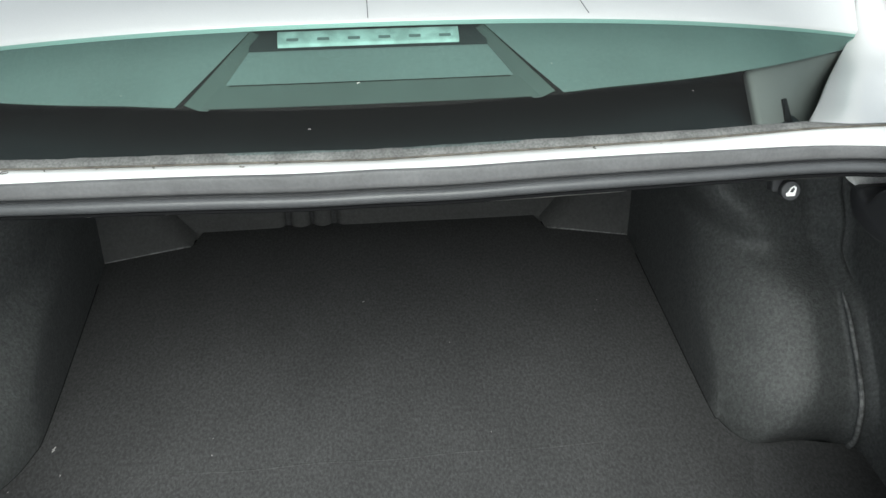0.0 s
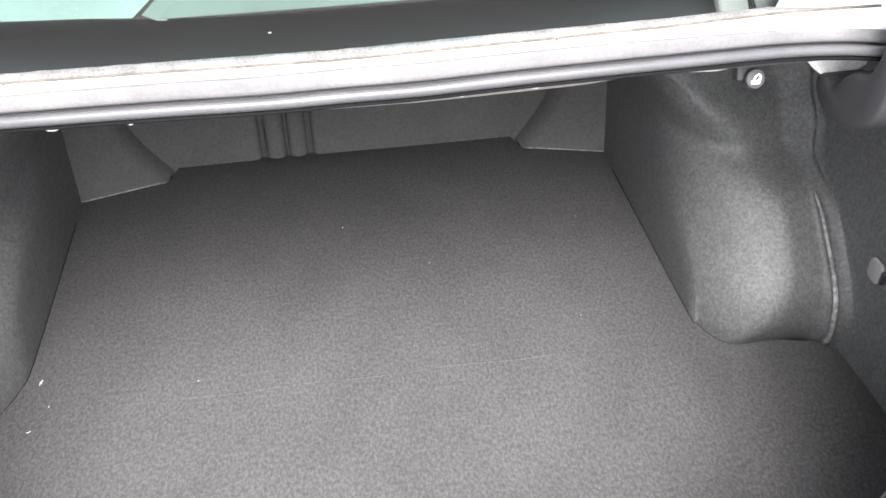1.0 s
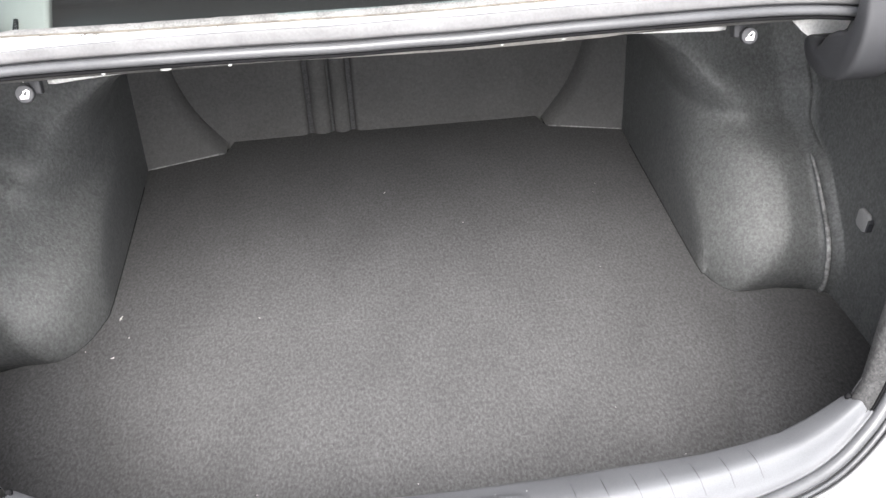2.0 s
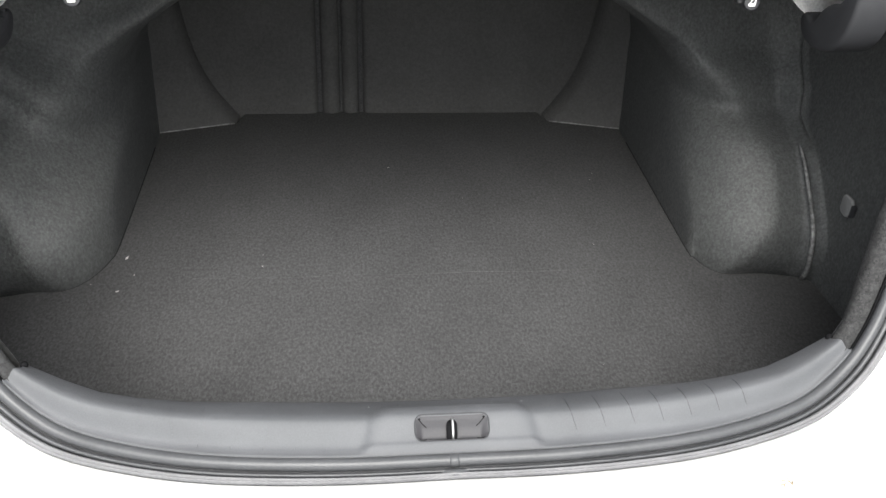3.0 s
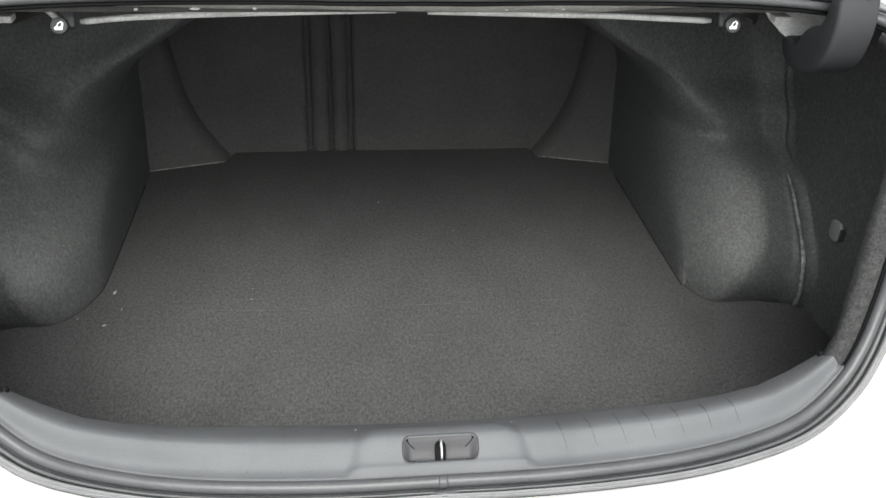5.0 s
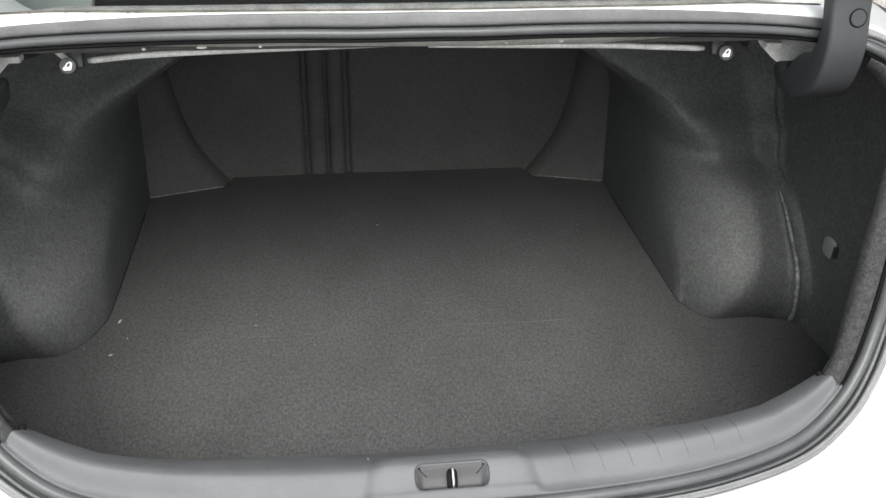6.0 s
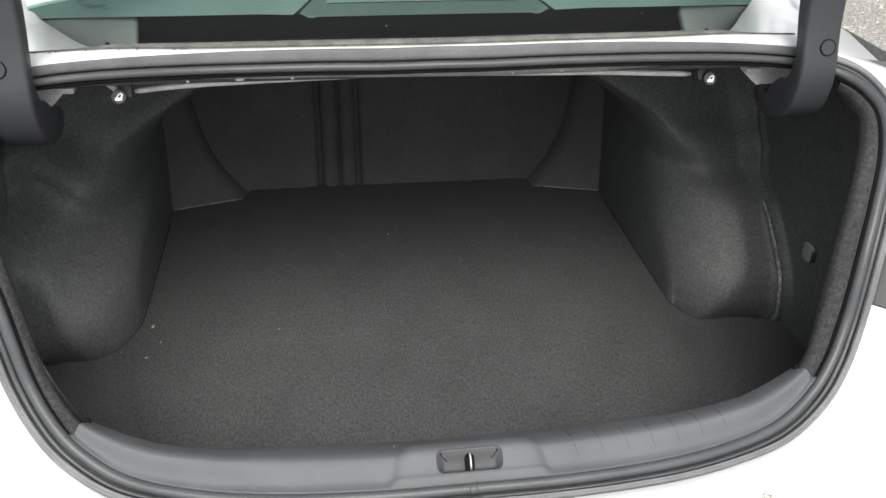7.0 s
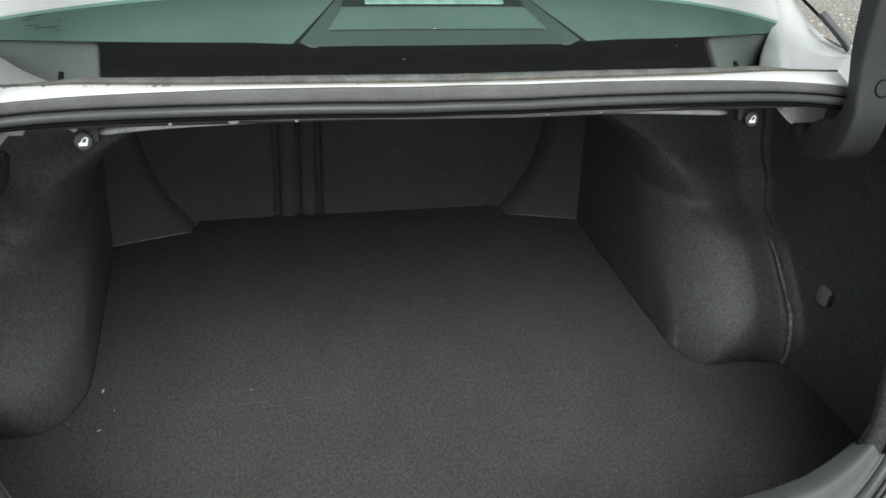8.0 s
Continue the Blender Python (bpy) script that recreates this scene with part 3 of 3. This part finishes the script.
zs = [0.54 + 0.555 * k / 56 for k in range(57)]
for side in (1, -1):
    rows = [[Vector((p.x * side, p.y, p.z)) for p in lining_row(z, side)] for z in zs]
    lining = part("side_lining", grid(rows), FELT, car, "dark grey felt lining moulded over the wheel arch")
    if side > 0:
        seam = [Vector((0.669 - 0.009 * ease((z - 0.55) / 0.07), face(z, 0.665, side) - 0.0185 + 0.0045 * ease((z - 0.55) / 0.07), z)) for z in zs[1:22]]
        # Light caught by the seam's ridge is painted as this pale bead.
        part("seam", tube(spline(seam[::2], 3), lambda q: 0.0008 + 0.0036 * (1 - q) ** 0.35, 8), PALE_FELT, lining, "felt seam ridge, paler for the light it catches")
    lo, hi = 4 * STEPS + 4, 14 * STEPS + 2
    rows = []
    for i in range(lo, hi):
        w = lerp(i / STEPS, [(5, 0.033), (7, 0.029), (9, 0.028), (11, 0.03), (13, 0.036), (15, 0.036)])
        w += lerp(i / STEPS, [(6, 0), (7, 0.005), (9, 0.006), (11, 0.0), (12.5, -0.012), (15, -0.016)] if side > 0 else [(5, -0.004), (7, -0.007), (9, -0.007), (12, 0.0)])
        inner = rail(i, -w, -0.010)
        rows.append([Vector((v.x * side, v.y, v.z)) for v in (rail(i, -0.009, -0.010), rail(i, -0.014, -0.002), rail(i, -w + 0.005, -0.004), inner, rail(i, -w + 0.001, -0.024))])
    part("lining_edge", grid(rows), EDGE_FELT, lining, "dark grey felt edge beside the rubber seal")

# roof of the trunk: underside of the shelf
ROOF_Z = [(0.372, 1.1), (0.42, 1.087), (0.5, 1.072), (0.6, 1.062), (0.9, 1.055), (1.2, 1.055)]
part("trunk_roof", grid([[(x, y, lerp(y, ROOF_Z) - 0.012 * (x / 0.6) ** 2 * min(max((y - 0.46) / 0.1, 0), 1)) for x in span(-0.6, 0.6, 13)] for y in (0.372, 0.42, 0.46, 0.5, 0.55, 0.6, 0.9, 1.2)], thick=0.008), SEAT_CLOTH, car)
part("trunk_pan", prism([(-0.72, 0.0), (0.72, 0.0), (0.72, 1.25), (-0.72, 1.25)], "z", 0.5, 0.535), BLACK, car)

# rear seat back
seat = new("rear_seat")
seat.parent = car
tagged(seat, "split rear seat back covered in dark grey carpet")


def seat_half(x0, x1):
    rows = []
    for k in range(13):
        z = 0.53 + 0.56 * k / 12
        y = 1.128 + (z - 0.55) * 0.2
        rows.append([(x0, y + 0.03, z), (x0, y + 0.012, z), (x0 + 0.004, y + 0.004, z), (x0 + 0.012, y, z), (x0 + (x1 - x0) * 0.5, y - 0.002, z), (x1 - 0.012, y, z), (x1 - 0.004, y + 0.004, z), (x1, y + 0.012, z), (x1, y + 0.03, z)])
    return grid(rows)


part("backrest", seat_half(-0.5, -0.1655), SEAT_CLOTH, seat)
part("backrest", seat_half(-0.0665, 0.5), SEAT_CLOTH, seat)
part("divider", seat_half(-0.156, -0.117), SEAT_CLOTH, seat)
part("divider", seat_half(-0.112, -0.076), SEAT_CLOTH, seat)
part("gap_lining", grid([[(x, 1.142 + (z - 0.55) * 0.2, z) for x in (-0.19, -0.05)] for z in (0.53, 0.8, 1.08)]), CARPET, seat)
for side in (1, -1):
    rows = []
    for k in range(17):
        s = k / 16
        z = 0.548 + 0.4 * s
        xi = lerp(s, [(0, 0.34), (0.1, 0.375), (0.21, 0.404), (0.32, 0.422), (0.43, 0.435), (0.6, 0.448), (0.8, 0.465), (1, 0.5)])
        rows.append([(side * (xi - 0.004), 1.125 + 0.1 * s, z), (side * xi, 1.083 + 0.04 * s, z), (side * (xi + 0.012), 1.078 + 0.04 * s, z), (side * max(xi + 0.014, 0.5), 1.038 + 0.03 * s, z)])
    corner = part("corner_lining", grid(rows), SEAT_CLOTH, car, "felt corner piece beside the seat back")
    part("foot_edge", tube([(side * x, y, 0.5515) for x, y in ((0.343, 1.08), (0.4, 1.066), (0.45, 1.053), (0.495, 1.04))], 0.0016, 6, up=(0, 0, 1)), PALE_FELT, corner, "pale cut edge")

# ---- floor of the trunk ----
mat_thing = new("trunk_floor_mat")
tagged(mat_thing, "dark grey needle-felt trunk floor mat, slightly worn", "trunk mat")
RIM = [(0.339, 1.083), (0.50, 1.042), (0.498, 0.9), (0.498, 0.76), (0.508, 0.636), (0.522, 0.565), (0.546, 0.524)]
RIM_SIDE = [(0.546, 0.524), (0.61, 0.505), (0.682, 0.488), (0.695, 0.32), (0.69, 0.22), (0.66, 0.14), (0.58, 0.085), (0.5, 0.06), (0.40, 0.045), (0.385, 0.15)]
CUT = [(0.385, 0.15), (0.421, 0.22), (0.476, 0.36), (0.527, 0.49)]
centre = [(-0.322, 1.135), (0.322, 1.135)] + RIM[:-1] + [(0.536, 0.54)] + CUT[::-1] + [(0.36, 0.035), (0.0, 0.03), (-0.36, 0.035)] + [(-x, y) for x, y in CUT] + [(-0.536, 0.54)] + [(-x, y) for x, y in RIM[-2::-1]]
part("centre_panel", prism(centre, "z", 0.535, FLOOR_Z, 0.0002, 1), CARPET, mat_thing)
side_shape = [(0.536, 0.54)] + RIM_SIDE[1:-1] + [(x + 0.0002, y) for x, y in CUT]
for side in (1, -1):
    part("side_panel", prism([(x * side, y) for x, y in side_shape], "z", 0.535, FLOOR_Z - 0.0002, 0.0002, 1), CARPET, mat_thing)
# Contact shade at the foot of the linings, drawn as a thin black tube.
for side in (1, -1):
    edge = [Vector((p.x * side, p.y, FLOOR_Z)) for p in lining_row(FLOOR_Z, side)[3:22]]
    part("mat_edge", tube(edge, lambda q: 0.0013 - 0.0012 * q, 6, up=(0, 0, 1)), BLACK, mat_thing, "dark line painting the contact shade between mat and lining")
part("fold_crease", tube([(-0.36 + 0.67 * k / 20, 0.53 + 0.002 * math.sin(k), FLOOR_Z - 0.0013) for k in range(21)], 0.0022, 6, up=(0, 0, 1)), CARPET, mat_thing)

# ---- sill trim with the latch ----
def sill_in(u):
    """The sill trim's hidden inner edge, u metres from the middle: y, z."""
    back = lerp(u, [(0, 0.023), (0.36, 0.023), (0.46, 0.006)])
    y = lerp(u, [(0, 0.022), (0.1, 0.023), (0.19, 0.025), (0.28, 0.0245), (0.33, 0.028), (0.37, 0.034), (0.405, 0.048), (0.44, 0.065), (0.46, 0.075)])
    return y + back, 0.759 + 0.033 * (u / 0.45) ** 2.5 - 0.94 * back


SILL_EDGE = [rail(i, -0.0104, 0.0005) for i in range(7 * STEPS)]


def sill_out(u):
    """Where the sill trim meets the seal, u metres from the middle: y, z."""
    return lerp(u, [(p.x, p.y) for p in SILL_EDGE]), lerp(u, [(p.x, p.z) for p in SILL_EDGE])


CROWN = [(p.x, p.y) for p in spline([(0, 0, 0), (0.14, 0.0065, 0), (0.28, 0.0125, 0), (0.46, 0.0185, 0), (0.56, 0.02, 0), (0.62, 0.0192, 0), (0.695, 0.015, 0), (0.84, 0.0036, 0), (0.94, 0.0002, 0), (1, 0, 0)], 5)]


def in_pocket(u, v):
    """Metres inwards from the rounded rim of the latch pocket."""
    a, b, r = 0.0385 - u, min(v - 0.61, 0.872 - v) * 0.082, 0.008
    return r - math.hypot(r - a, r - b) if a < r and b < r else min(a, b)


def sill_top(x, v, up=0.0):
    """A point on top of the sill trim, v from its inner edge (0) to the seal (1), with the latch plateau and its pocket."""
    u = abs(x)
    (yi, zi), (yo, zo) = sill_in(u), sill_out(u)
    z = zi + (zo - zi) * v + lerp(v, CROWN) * lerp(u, [(0.28, 1.0), (0.36, 0.9), (0.45, 0.72)])
    z += 0.006 * ease((0.067 + 0.037 * v - u) / 0.018) * ease((v - 0.31) / 0.08) * ease((1.0 - v) / 0.1)
    inside = in_pocket(u, v)
    z -= 0.0095 * ease(inside / 0.0085) + (0.002 if inside > 0 else 0)
    return Vector((x, yi + (yo - yi) * v, z + up))


def sill_row(x):
    (yi, zi), (yo, zo) = sill_in(abs(x)), sill_out(abs(x))
    row = [(x, yi + 0.014, 0.545), (x, yi + 0.006, zi - 0.05), (x, yi + 0.003, zi - 0.012), (x, yi + 0.002, zi - 0.004)]
    slant = math.copysign(0.014 * ease((abs(x) - 0.42) / 0.0245), x)
    row += [sill_top(x + slant * max(0.0, v - 0.4) / 0.6, v) for v in (0.02, 0.07, 0.14, 0.21, 0.28, 0.34, 0.38, 0.42, 0.46, 0.5, 0.54, 0.58, 0.609, 0.615, 0.632, 0.652, 0.677, 0.702, 0.727, 0.752, 0.777, 0.802, 0.824, 0.844, 0.86, 0.869, 0.876, 0.888, 0.9, 0.93, 0.96, 1.0)]
    row.append((x + slant, yo - 0.004, zo - 0.012))
    return row


xs = sorted({round(s * v, 4) for s in (1, -1) for v in [0.01 * k for k in range(45)] + [0.4445] + [0.002 * k for k in range(25)] + [0.0386, 0.0384] + [0.085 + 0.003 * k for k in range(10)]})
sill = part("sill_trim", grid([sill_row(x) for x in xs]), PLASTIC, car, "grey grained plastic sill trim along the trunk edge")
# Faces inside the pocket get the darkened plastic.
sill.data.materials.append(POCKET_SHADE_PLASTIC)
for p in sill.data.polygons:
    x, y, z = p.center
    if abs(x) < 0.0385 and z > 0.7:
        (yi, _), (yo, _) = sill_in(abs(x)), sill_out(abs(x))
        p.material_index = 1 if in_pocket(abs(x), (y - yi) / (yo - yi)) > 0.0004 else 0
for s in (1, -1):
    for k in range(7):
        x = s * (0.128 + 0.0325 * k)
        pts = [sill_top(x + lerp(v, [(0.5, 0.0), (0.6, 0.0008), (0.7, 0.003), (0.8, 0.006)]) * (1 if s > 0 else 0.5), v, 0.0002) for v in (0.2, 0.26, 0.34, 0.42, 0.5, 0.58, 0.66, 0.74, 0.8)]
        # Thin raised threads; on the right their dark colour stands for groove shade.
        part("groove", tube(pts, lambda q: (0.0003 if s > 0 else 0.00014) * math.sin(math.pi * min(max(q, 0.04), 0.96)) + 0.0001, 6, up=(1, 0, 0)), DARK_PLASTIC if s > 0 else PLASTIC, sill)
for x, v in [(-0.086 + 0.0334 * k, 0.26) for k in range(6)] + [(-0.13 - 0.033 * k, 0.88) for k in range(5)]:
    bm = bmesh.new()
    bmesh.ops.create_uvsphere(bm, u_segments=8, v_segments=5, radius=0.0008, matrix=Matrix.Translation(sill_top(x, v, 0.0002)))
    part("clip_stud", bm, HOOK_PLASTIC if v < 0.5 else PLASTIC, sill)
rim = [sill_top(x, 0.741 + y / 0.082, 0.0) for x, y in round_rect(0.0784, 0.0218, 0.008)]
part("pocket_joint", tube([Vector((p.x, p.y, max(p.z, sill_top(0.05 if p.x > 0 else -0.05, (p.y - sill_in(abs(p.x))[0]) / (sill_out(abs(p.x))[0] - sill_in(abs(p.x))[0])).z - 0.0004))) for p in rim], 0.0007, 6, closed=True, up=(0, 0, 1)), DARK_PLASTIC, sill)
floor_a, floor_b = sill_top(0.0, 0.647), sill_top(0.0, 0.842)
rows = []
for x, y in round_rect(0.0112, 0.019, 0.0052):
    t = (0.0095 - y) / 0.019
    p = floor_a.lerp(floor_b, t)
    rows.append([(x * 0.02, 0.5 * (floor_a.y + floor_b.y), 0.5 * (floor_a.z + floor_b.z) + 0.0006), (x, p.y, p.z + 0.0006), (x, p.y, p.z - 0.004)])
# Slot is a black cap above the pocket floor, not a cut.
part("latch_slot", grid(rows, closed_u=True), BLACK, sill)
striker = [floor_a.lerp(floor_b, t) + Vector((0.0008, 0, h)) for t, h in ((0.02, 0.0), (0.06, 0.0025), (0.2, 0.0042), (0.5, 0.005), (0.8, 0.0042), (0.94, 0.0025), (0.98, 0.0))]
part("striker", tube(spline(striker, 4), 0.0015, 10, up=(1, 0, 0)), CHROME, sill, "bright steel latch striker")
for sx in (1, -1):
    for v, w in ((0.64, 0.684), (0.847, 0.792)):
        # Shade in creases and dimples, painted as black threads and beads.
        part("pocket_crease", tube([sill_top(sx * (0.0355 - 0.009 * t), v + (w - v) * t, 0.0001) for t in (0, 0.25, 0.5, 0.75, 1)], 0.0005, 5, up=(0, 0, 1)), BLACK, sill)
        bm = bmesh.new()
        bmesh.ops.create_uvsphere(bm, u_segments=8, v_segments=5, radius=0.0012, matrix=Matrix.Translation(sill_top(sx * 0.034, v, 0.0)))
        part("pocket_dimple", bm, BLACK, sill)
    bm = bmesh.new()
    bmesh.ops.create_uvsphere(bm, u_segments=12, v_segments=6, radius=0.0042, matrix=Matrix.Translation(sill_top(sx * 0.4445, 0.2, 0.001)))
    # Black ball stands for the dark inside of the hole.
    part("clip_hole", bm, BLACK, sill)


# ---- release handles, torsion bars, brackets and hinge arms ----
def handle(x, way):
    h = part("seat_release_handle", prism(round_rect(0.0235, 0.0235, 0.0116, 8), "y", -0.004, 0.005, 0.0015), DARK_PLASTIC, car, "black pull knob with a white folding-seat symbol")
    icon = [(-0.0055, -0.006), (0.0045, -0.006), (0.0068, 0.0035), (0.0035, 0.0062), (-0.001, 0.0035), (-0.0035, -0.001), (-0.0062, -0.0025)]
    part("symbol", prism(icon, "y", -0.0047, -0.0035), WHITE_PRINT, h, smooth=False)
    part("symbol_inlay", prism([(-0.0018, -0.0012), (0.0022, -0.0016), (0.0042, 0.0024), (0.0026, 0.0042), (0.0, 0.002)], "y", -0.0051, -0.0045), DARK_PLASTIC, h, smooth=False)
    part("stem", prism([(way * q, z) for q, z in ((-0.019, -0.002), (-0.006, -0.002), (-0.004, 0.012), (0.002, 0.014), (0.002, 0.03), (-0.019, 0.03))], "y", 0.004, 0.018, 0.002), DARK_PLASTIC, h)
    h.matrix_basis = pose(x, 0.381, 1.0725, -22) @ Matrix.Diagonal((0.84, 0.9, 0.84, 1))


for bar in ([(0.392, 0.42, 1.066), (0.32, 0.42, 1.0695), (0.26, 0.42, 1.0725), (0.17, 0.42, 1.0745), (0.02, 0.42, 1.078)],
            [(-0.403, 0.425, 1.0635), (-0.345, 0.424, 1.069), (-0.27, 0.422, 1.073), (-0.15, 0.42, 1.077), (-0.02, 0.42, 1.08)],
            [(-0.429, 0.431, 1.064), (-0.44, 0.437, 1.071), (-0.456, 0.446, 1.082)]):
    part("torsion_bar", tube(spline(bar, 5), lambda q: 0.004 - 0.0012 * max(0, 1 - q * 30), 10), METAL, car, "thin pale steel torsion bar")
handle(0.404, 1)
handle(-0.415, -1)
for s in (1, -1):
    out = 0.014 if s < 0 else 0.0
    sheet = [(0.47, 1.085), (0.56, 1.085), (0.57, 1.06), (0.558, 1.045), (0.54, 1.039), (0.527, 1.041), (0.52, 1.032), (0.5, 1.045), (0.485, 1.06)]
    bracket = part("hinge_bracket", prism([((x + out) * s, z) for x, z in sheet], "y", 0.45, 0.453, 0.0008), METAL, car, "pressed pale steel hinge bracket")
    for v in bracket.data.vertices:
        v.co.y -= (1.085 - v.co.z) * 0.7 - 0.012
    part("tab", prism([(x * s, z) for x, z in ((0.485, 1.068), (0.508, 1.068), (0.508, 1.06), (0.485, 1.06))], "y", 0.43, 0.449, 0.0008), METAL, bracket)

lid = new("trunk_lid")
lid.parent = car
tagged(lid, "open white trunk lid on two covered hinge arms")
ARM = [(0.345, 1.42), (0.335, 1.25), (0.328, 1.16), (0.314, 1.10), (0.318, 1.06), (0.332, 1.034), (0.355, 1.018), (0.39, 1.009), (0.422, 1.014), (0.437, 1.033),
       (0.426, 1.045), (0.413, 1.041), (0.402, 1.042), (0.39, 1.06), (0.373, 1.074), (0.353, 1.083), (0.343, 1.11), (0.35, 1.14), (0.362, 1.18), (0.372, 1.25), (0.395, 1.42)]
for s in (1, -1):
    arm = part("hinge_arm", prism([(p.x, p.y) for p in spline([(y, z, 0) for y, z in ARM], 3, True)], "x", 0.504 * s, 0.557 * s, 0.006, 3), DARK_PLASTIC, lid, "dark grey plastic-covered gooseneck hinge arm")
    bm = bmesh.new()
    bmesh.ops.create_cone(bm, cap_ends=True, segments=24, radius1=0.0105, radius2=0.0098, depth=0.003)
    cap = part("screw_cap", bm, DARK_PLASTIC, arm, smooth=False)
    cap.matrix_basis = pose(0.5385 * s, 0.3222, 1.134, 77)
    ring = [(0.5385 * s + 0.0108 * math.cos(a), 0.3215 + 0.0024 * math.sin(a), 1.134 + 0.0106 * math.sin(a)) for a in (2 * math.pi * k / 24 for k in range(24))]
    part("cap_joint", tube(ring, 0.0009, 5, closed=True, up=(0, 1, 0)), BLACK, arm)
LID = [(0.405, 1.33), (0.41, 1.48), (0.42, 1.66), (0.42, 1.74), (0.41, 1.775), (0.36, 1.79), (0.22, 1.80), (0.1, 1.81), (0.08, 1.80), (0.09, 1.785), (0.22, 1.775), (0.34, 1.76), (0.38, 1.7), (0.38, 1.5), (0.385, 1.34)]
rows = []
for k in range(21):
    x = -0.58 + 1.16 * k / 20
    rows.append([(x, y - 0.02 * (x / 0.58) ** 2, z - 0.03 * (abs(x) / 0.58) ** 4) for y, z in LID])
part("lid_panel", grid(rows, closed_v=True), PAINT, lid)


# wheels, hidden below but carrying the car
for sx in (1, -1):
    for y in (0.85, 3.6):
        wheel = new("wheel")
        wheel.parent = car
        wheel.matrix_basis = pose(0.78 * sx, y, 0.33)
        part("tyre", tube([(0, 0.25 * math.cos(a), 0.25 * math.sin(a)) for a in (2 * math.pi * k / 32 for k in range(32))], 0.08, 12, closed=True, up=(1, 0, 0)), RUBBER, wheel)
        bm = bmesh.new()
        bmesh.ops.create_cone(bm, cap_ends=True, segments=32, radius1=0.2, radius2=0.19, depth=0.12, matrix=pose(0, 0, 0, 0, 90))
        part("rim", bm, METAL, wheel)

# cargo hooks on the side linings
for sx in (1, -1):
    hook = part("cargo_hook", prism(round_rect(0.03, 0.034, 0.01), "x", -0.0035, 0.0035, 0.0025), HOOK_PLASTIC, car, "small grey plastic cargo hook")
    hook.matrix_basis = pose(0.683 * sx, 0.456, 0.717)
    # Dark block standing proud, drawn for the recess beside the hook.
    part("recess", prism([(-0.0155, -0.011), (-0.02, -0.009), (-0.02, 0.007), (-0.0155, 0.011)], "x", -0.0045, 0.0045, 0.001), DARK_PLASTIC, hook)

# ---- loose bits ----
rng = random.Random(4)


def crumb(bm, x, y, z, size):
    """A tiny bent fibre."""
    a = rng.uniform(0, 6.3)
    pts = [Vector((x, y, z)) + Vector((math.cos(a + k * rng.uniform(0.2, 0.7)), math.sin(a + k * 0.5), 0)) * size * k * 0.45 for k in range(4)]
    extra = tube(pts, size * 0.16, 5, up=(0, 0, 1))
    me = bpy.data.meshes.new("tmp")
    extra.to_mesh(me)
    extra.free()
    bm.from_mesh(me)
    bpy.data.meshes.remove(me)


def crumbs(name, places, mat, label, category):
    bm = bmesh.new()
    for x, y, z, size in places:
        crumb(bm, x, y, z, size)
    return tagged(part(name, bm, mat), label, category, kind="stuff")


spots = [(-0.478, 0.593, 0.004), (-0.474, 0.591, 0.003), (-0.477, 0.501, 0.0035), (-0.455, 0.545, 0.002), (-0.021, 0.885, 0.0025), (-0.25, 0.56, 0.0018), (-0.52, 0.52, 0.002)]
spots += [(rng.uniform(-0.45, 0.45), rng.uniform(0.12, 1.0), rng.uniform(0.0009, 0.0016)) for _ in range(12)]
crumbs("lint", [(x, y, FLOOR_Z + 0.0012, size) for x, y, size in spots], LINT, "tiny pale lint and fibre flecks lying on the mat", "lint")
crumbs("leaf_crumbs", [(0.345 + rng.uniform(-0.008, 0.008), -0.087 + rng.uniform(-0.005, 0.005), 0.7285, rng.uniform(0.0015, 0.0036)) for _ in range(9)], DRY_LEAF, "crumbled dry leaf bits on the white bumper edge", "leaf debris")

ledge_dirt = [(rng.uniform(-0.515, -0.3), rng.uniform(-0.011, -0.003)) for _ in range(34)] + [(rng.uniform(-0.3, 0.3), rng.uniform(-0.006, -0.003)) for _ in range(10)]
crumbs("dirt_crumbs", [(x, lerp(abs(x), FRONT_Y) + d, lerp(abs(x), FRONT_Z) + 0.0024, rng.uniform(0.0012, 0.003)) for x, d in ledge_dirt], SEALANT, "brown dirt crumbs on the white ledge under the window", "dirt")

bm = bmesh.new()
for u, v, size in ((-0.1, 0.15, 0.002), (-0.02, 0.5, 0.002), (0.55, 0.25, 0.0014), (-0.85, 0.2, 0.0014), (0.3, 0.6, 0.001), (-0.4, 0.45, 0.001)):
    crumb(bm, *(pane(u, v, -0.001)), size)
tagged(part("dust_specks", bm, LINT), "pale dust specks stuck to the rear window", "dust", kind="stuff")

# stones of the gravel beside the car
verts, faces = [], []
for _ in range(9000):
    x, y, r = rng.uniform(1.3, 5.5), rng.uniform(0.8, 7.5), rng.uniform(0.006, 0.02)
    base = len(verts)
    a = rng.uniform(0, 6.3)
    for k in range(4):
        verts.append((x + r * math.cos(a + k * 1.57) * rng.uniform(0.7, 1.2), y + r * math.sin(a + k * 1.57) * rng.uniform(0.7, 1.2), -0.002))
    verts.append((x + rng.uniform(-0.3, 0.3) * r, y + rng.uniform(-0.3, 0.3) * r, r * rng.uniform(0.4, 0.8)))
    faces += [(base + k, base + (k + 1) % 4, base + 4) for k in range(4)]
me = bpy.data.meshes.new("gravel")
me.from_pydata(verts, [], faces)
me.materials.append(STONES)
tagged(new("gravel", me), "loose pale gravel stones strewn over the ground", "gravel", kind="stuff")
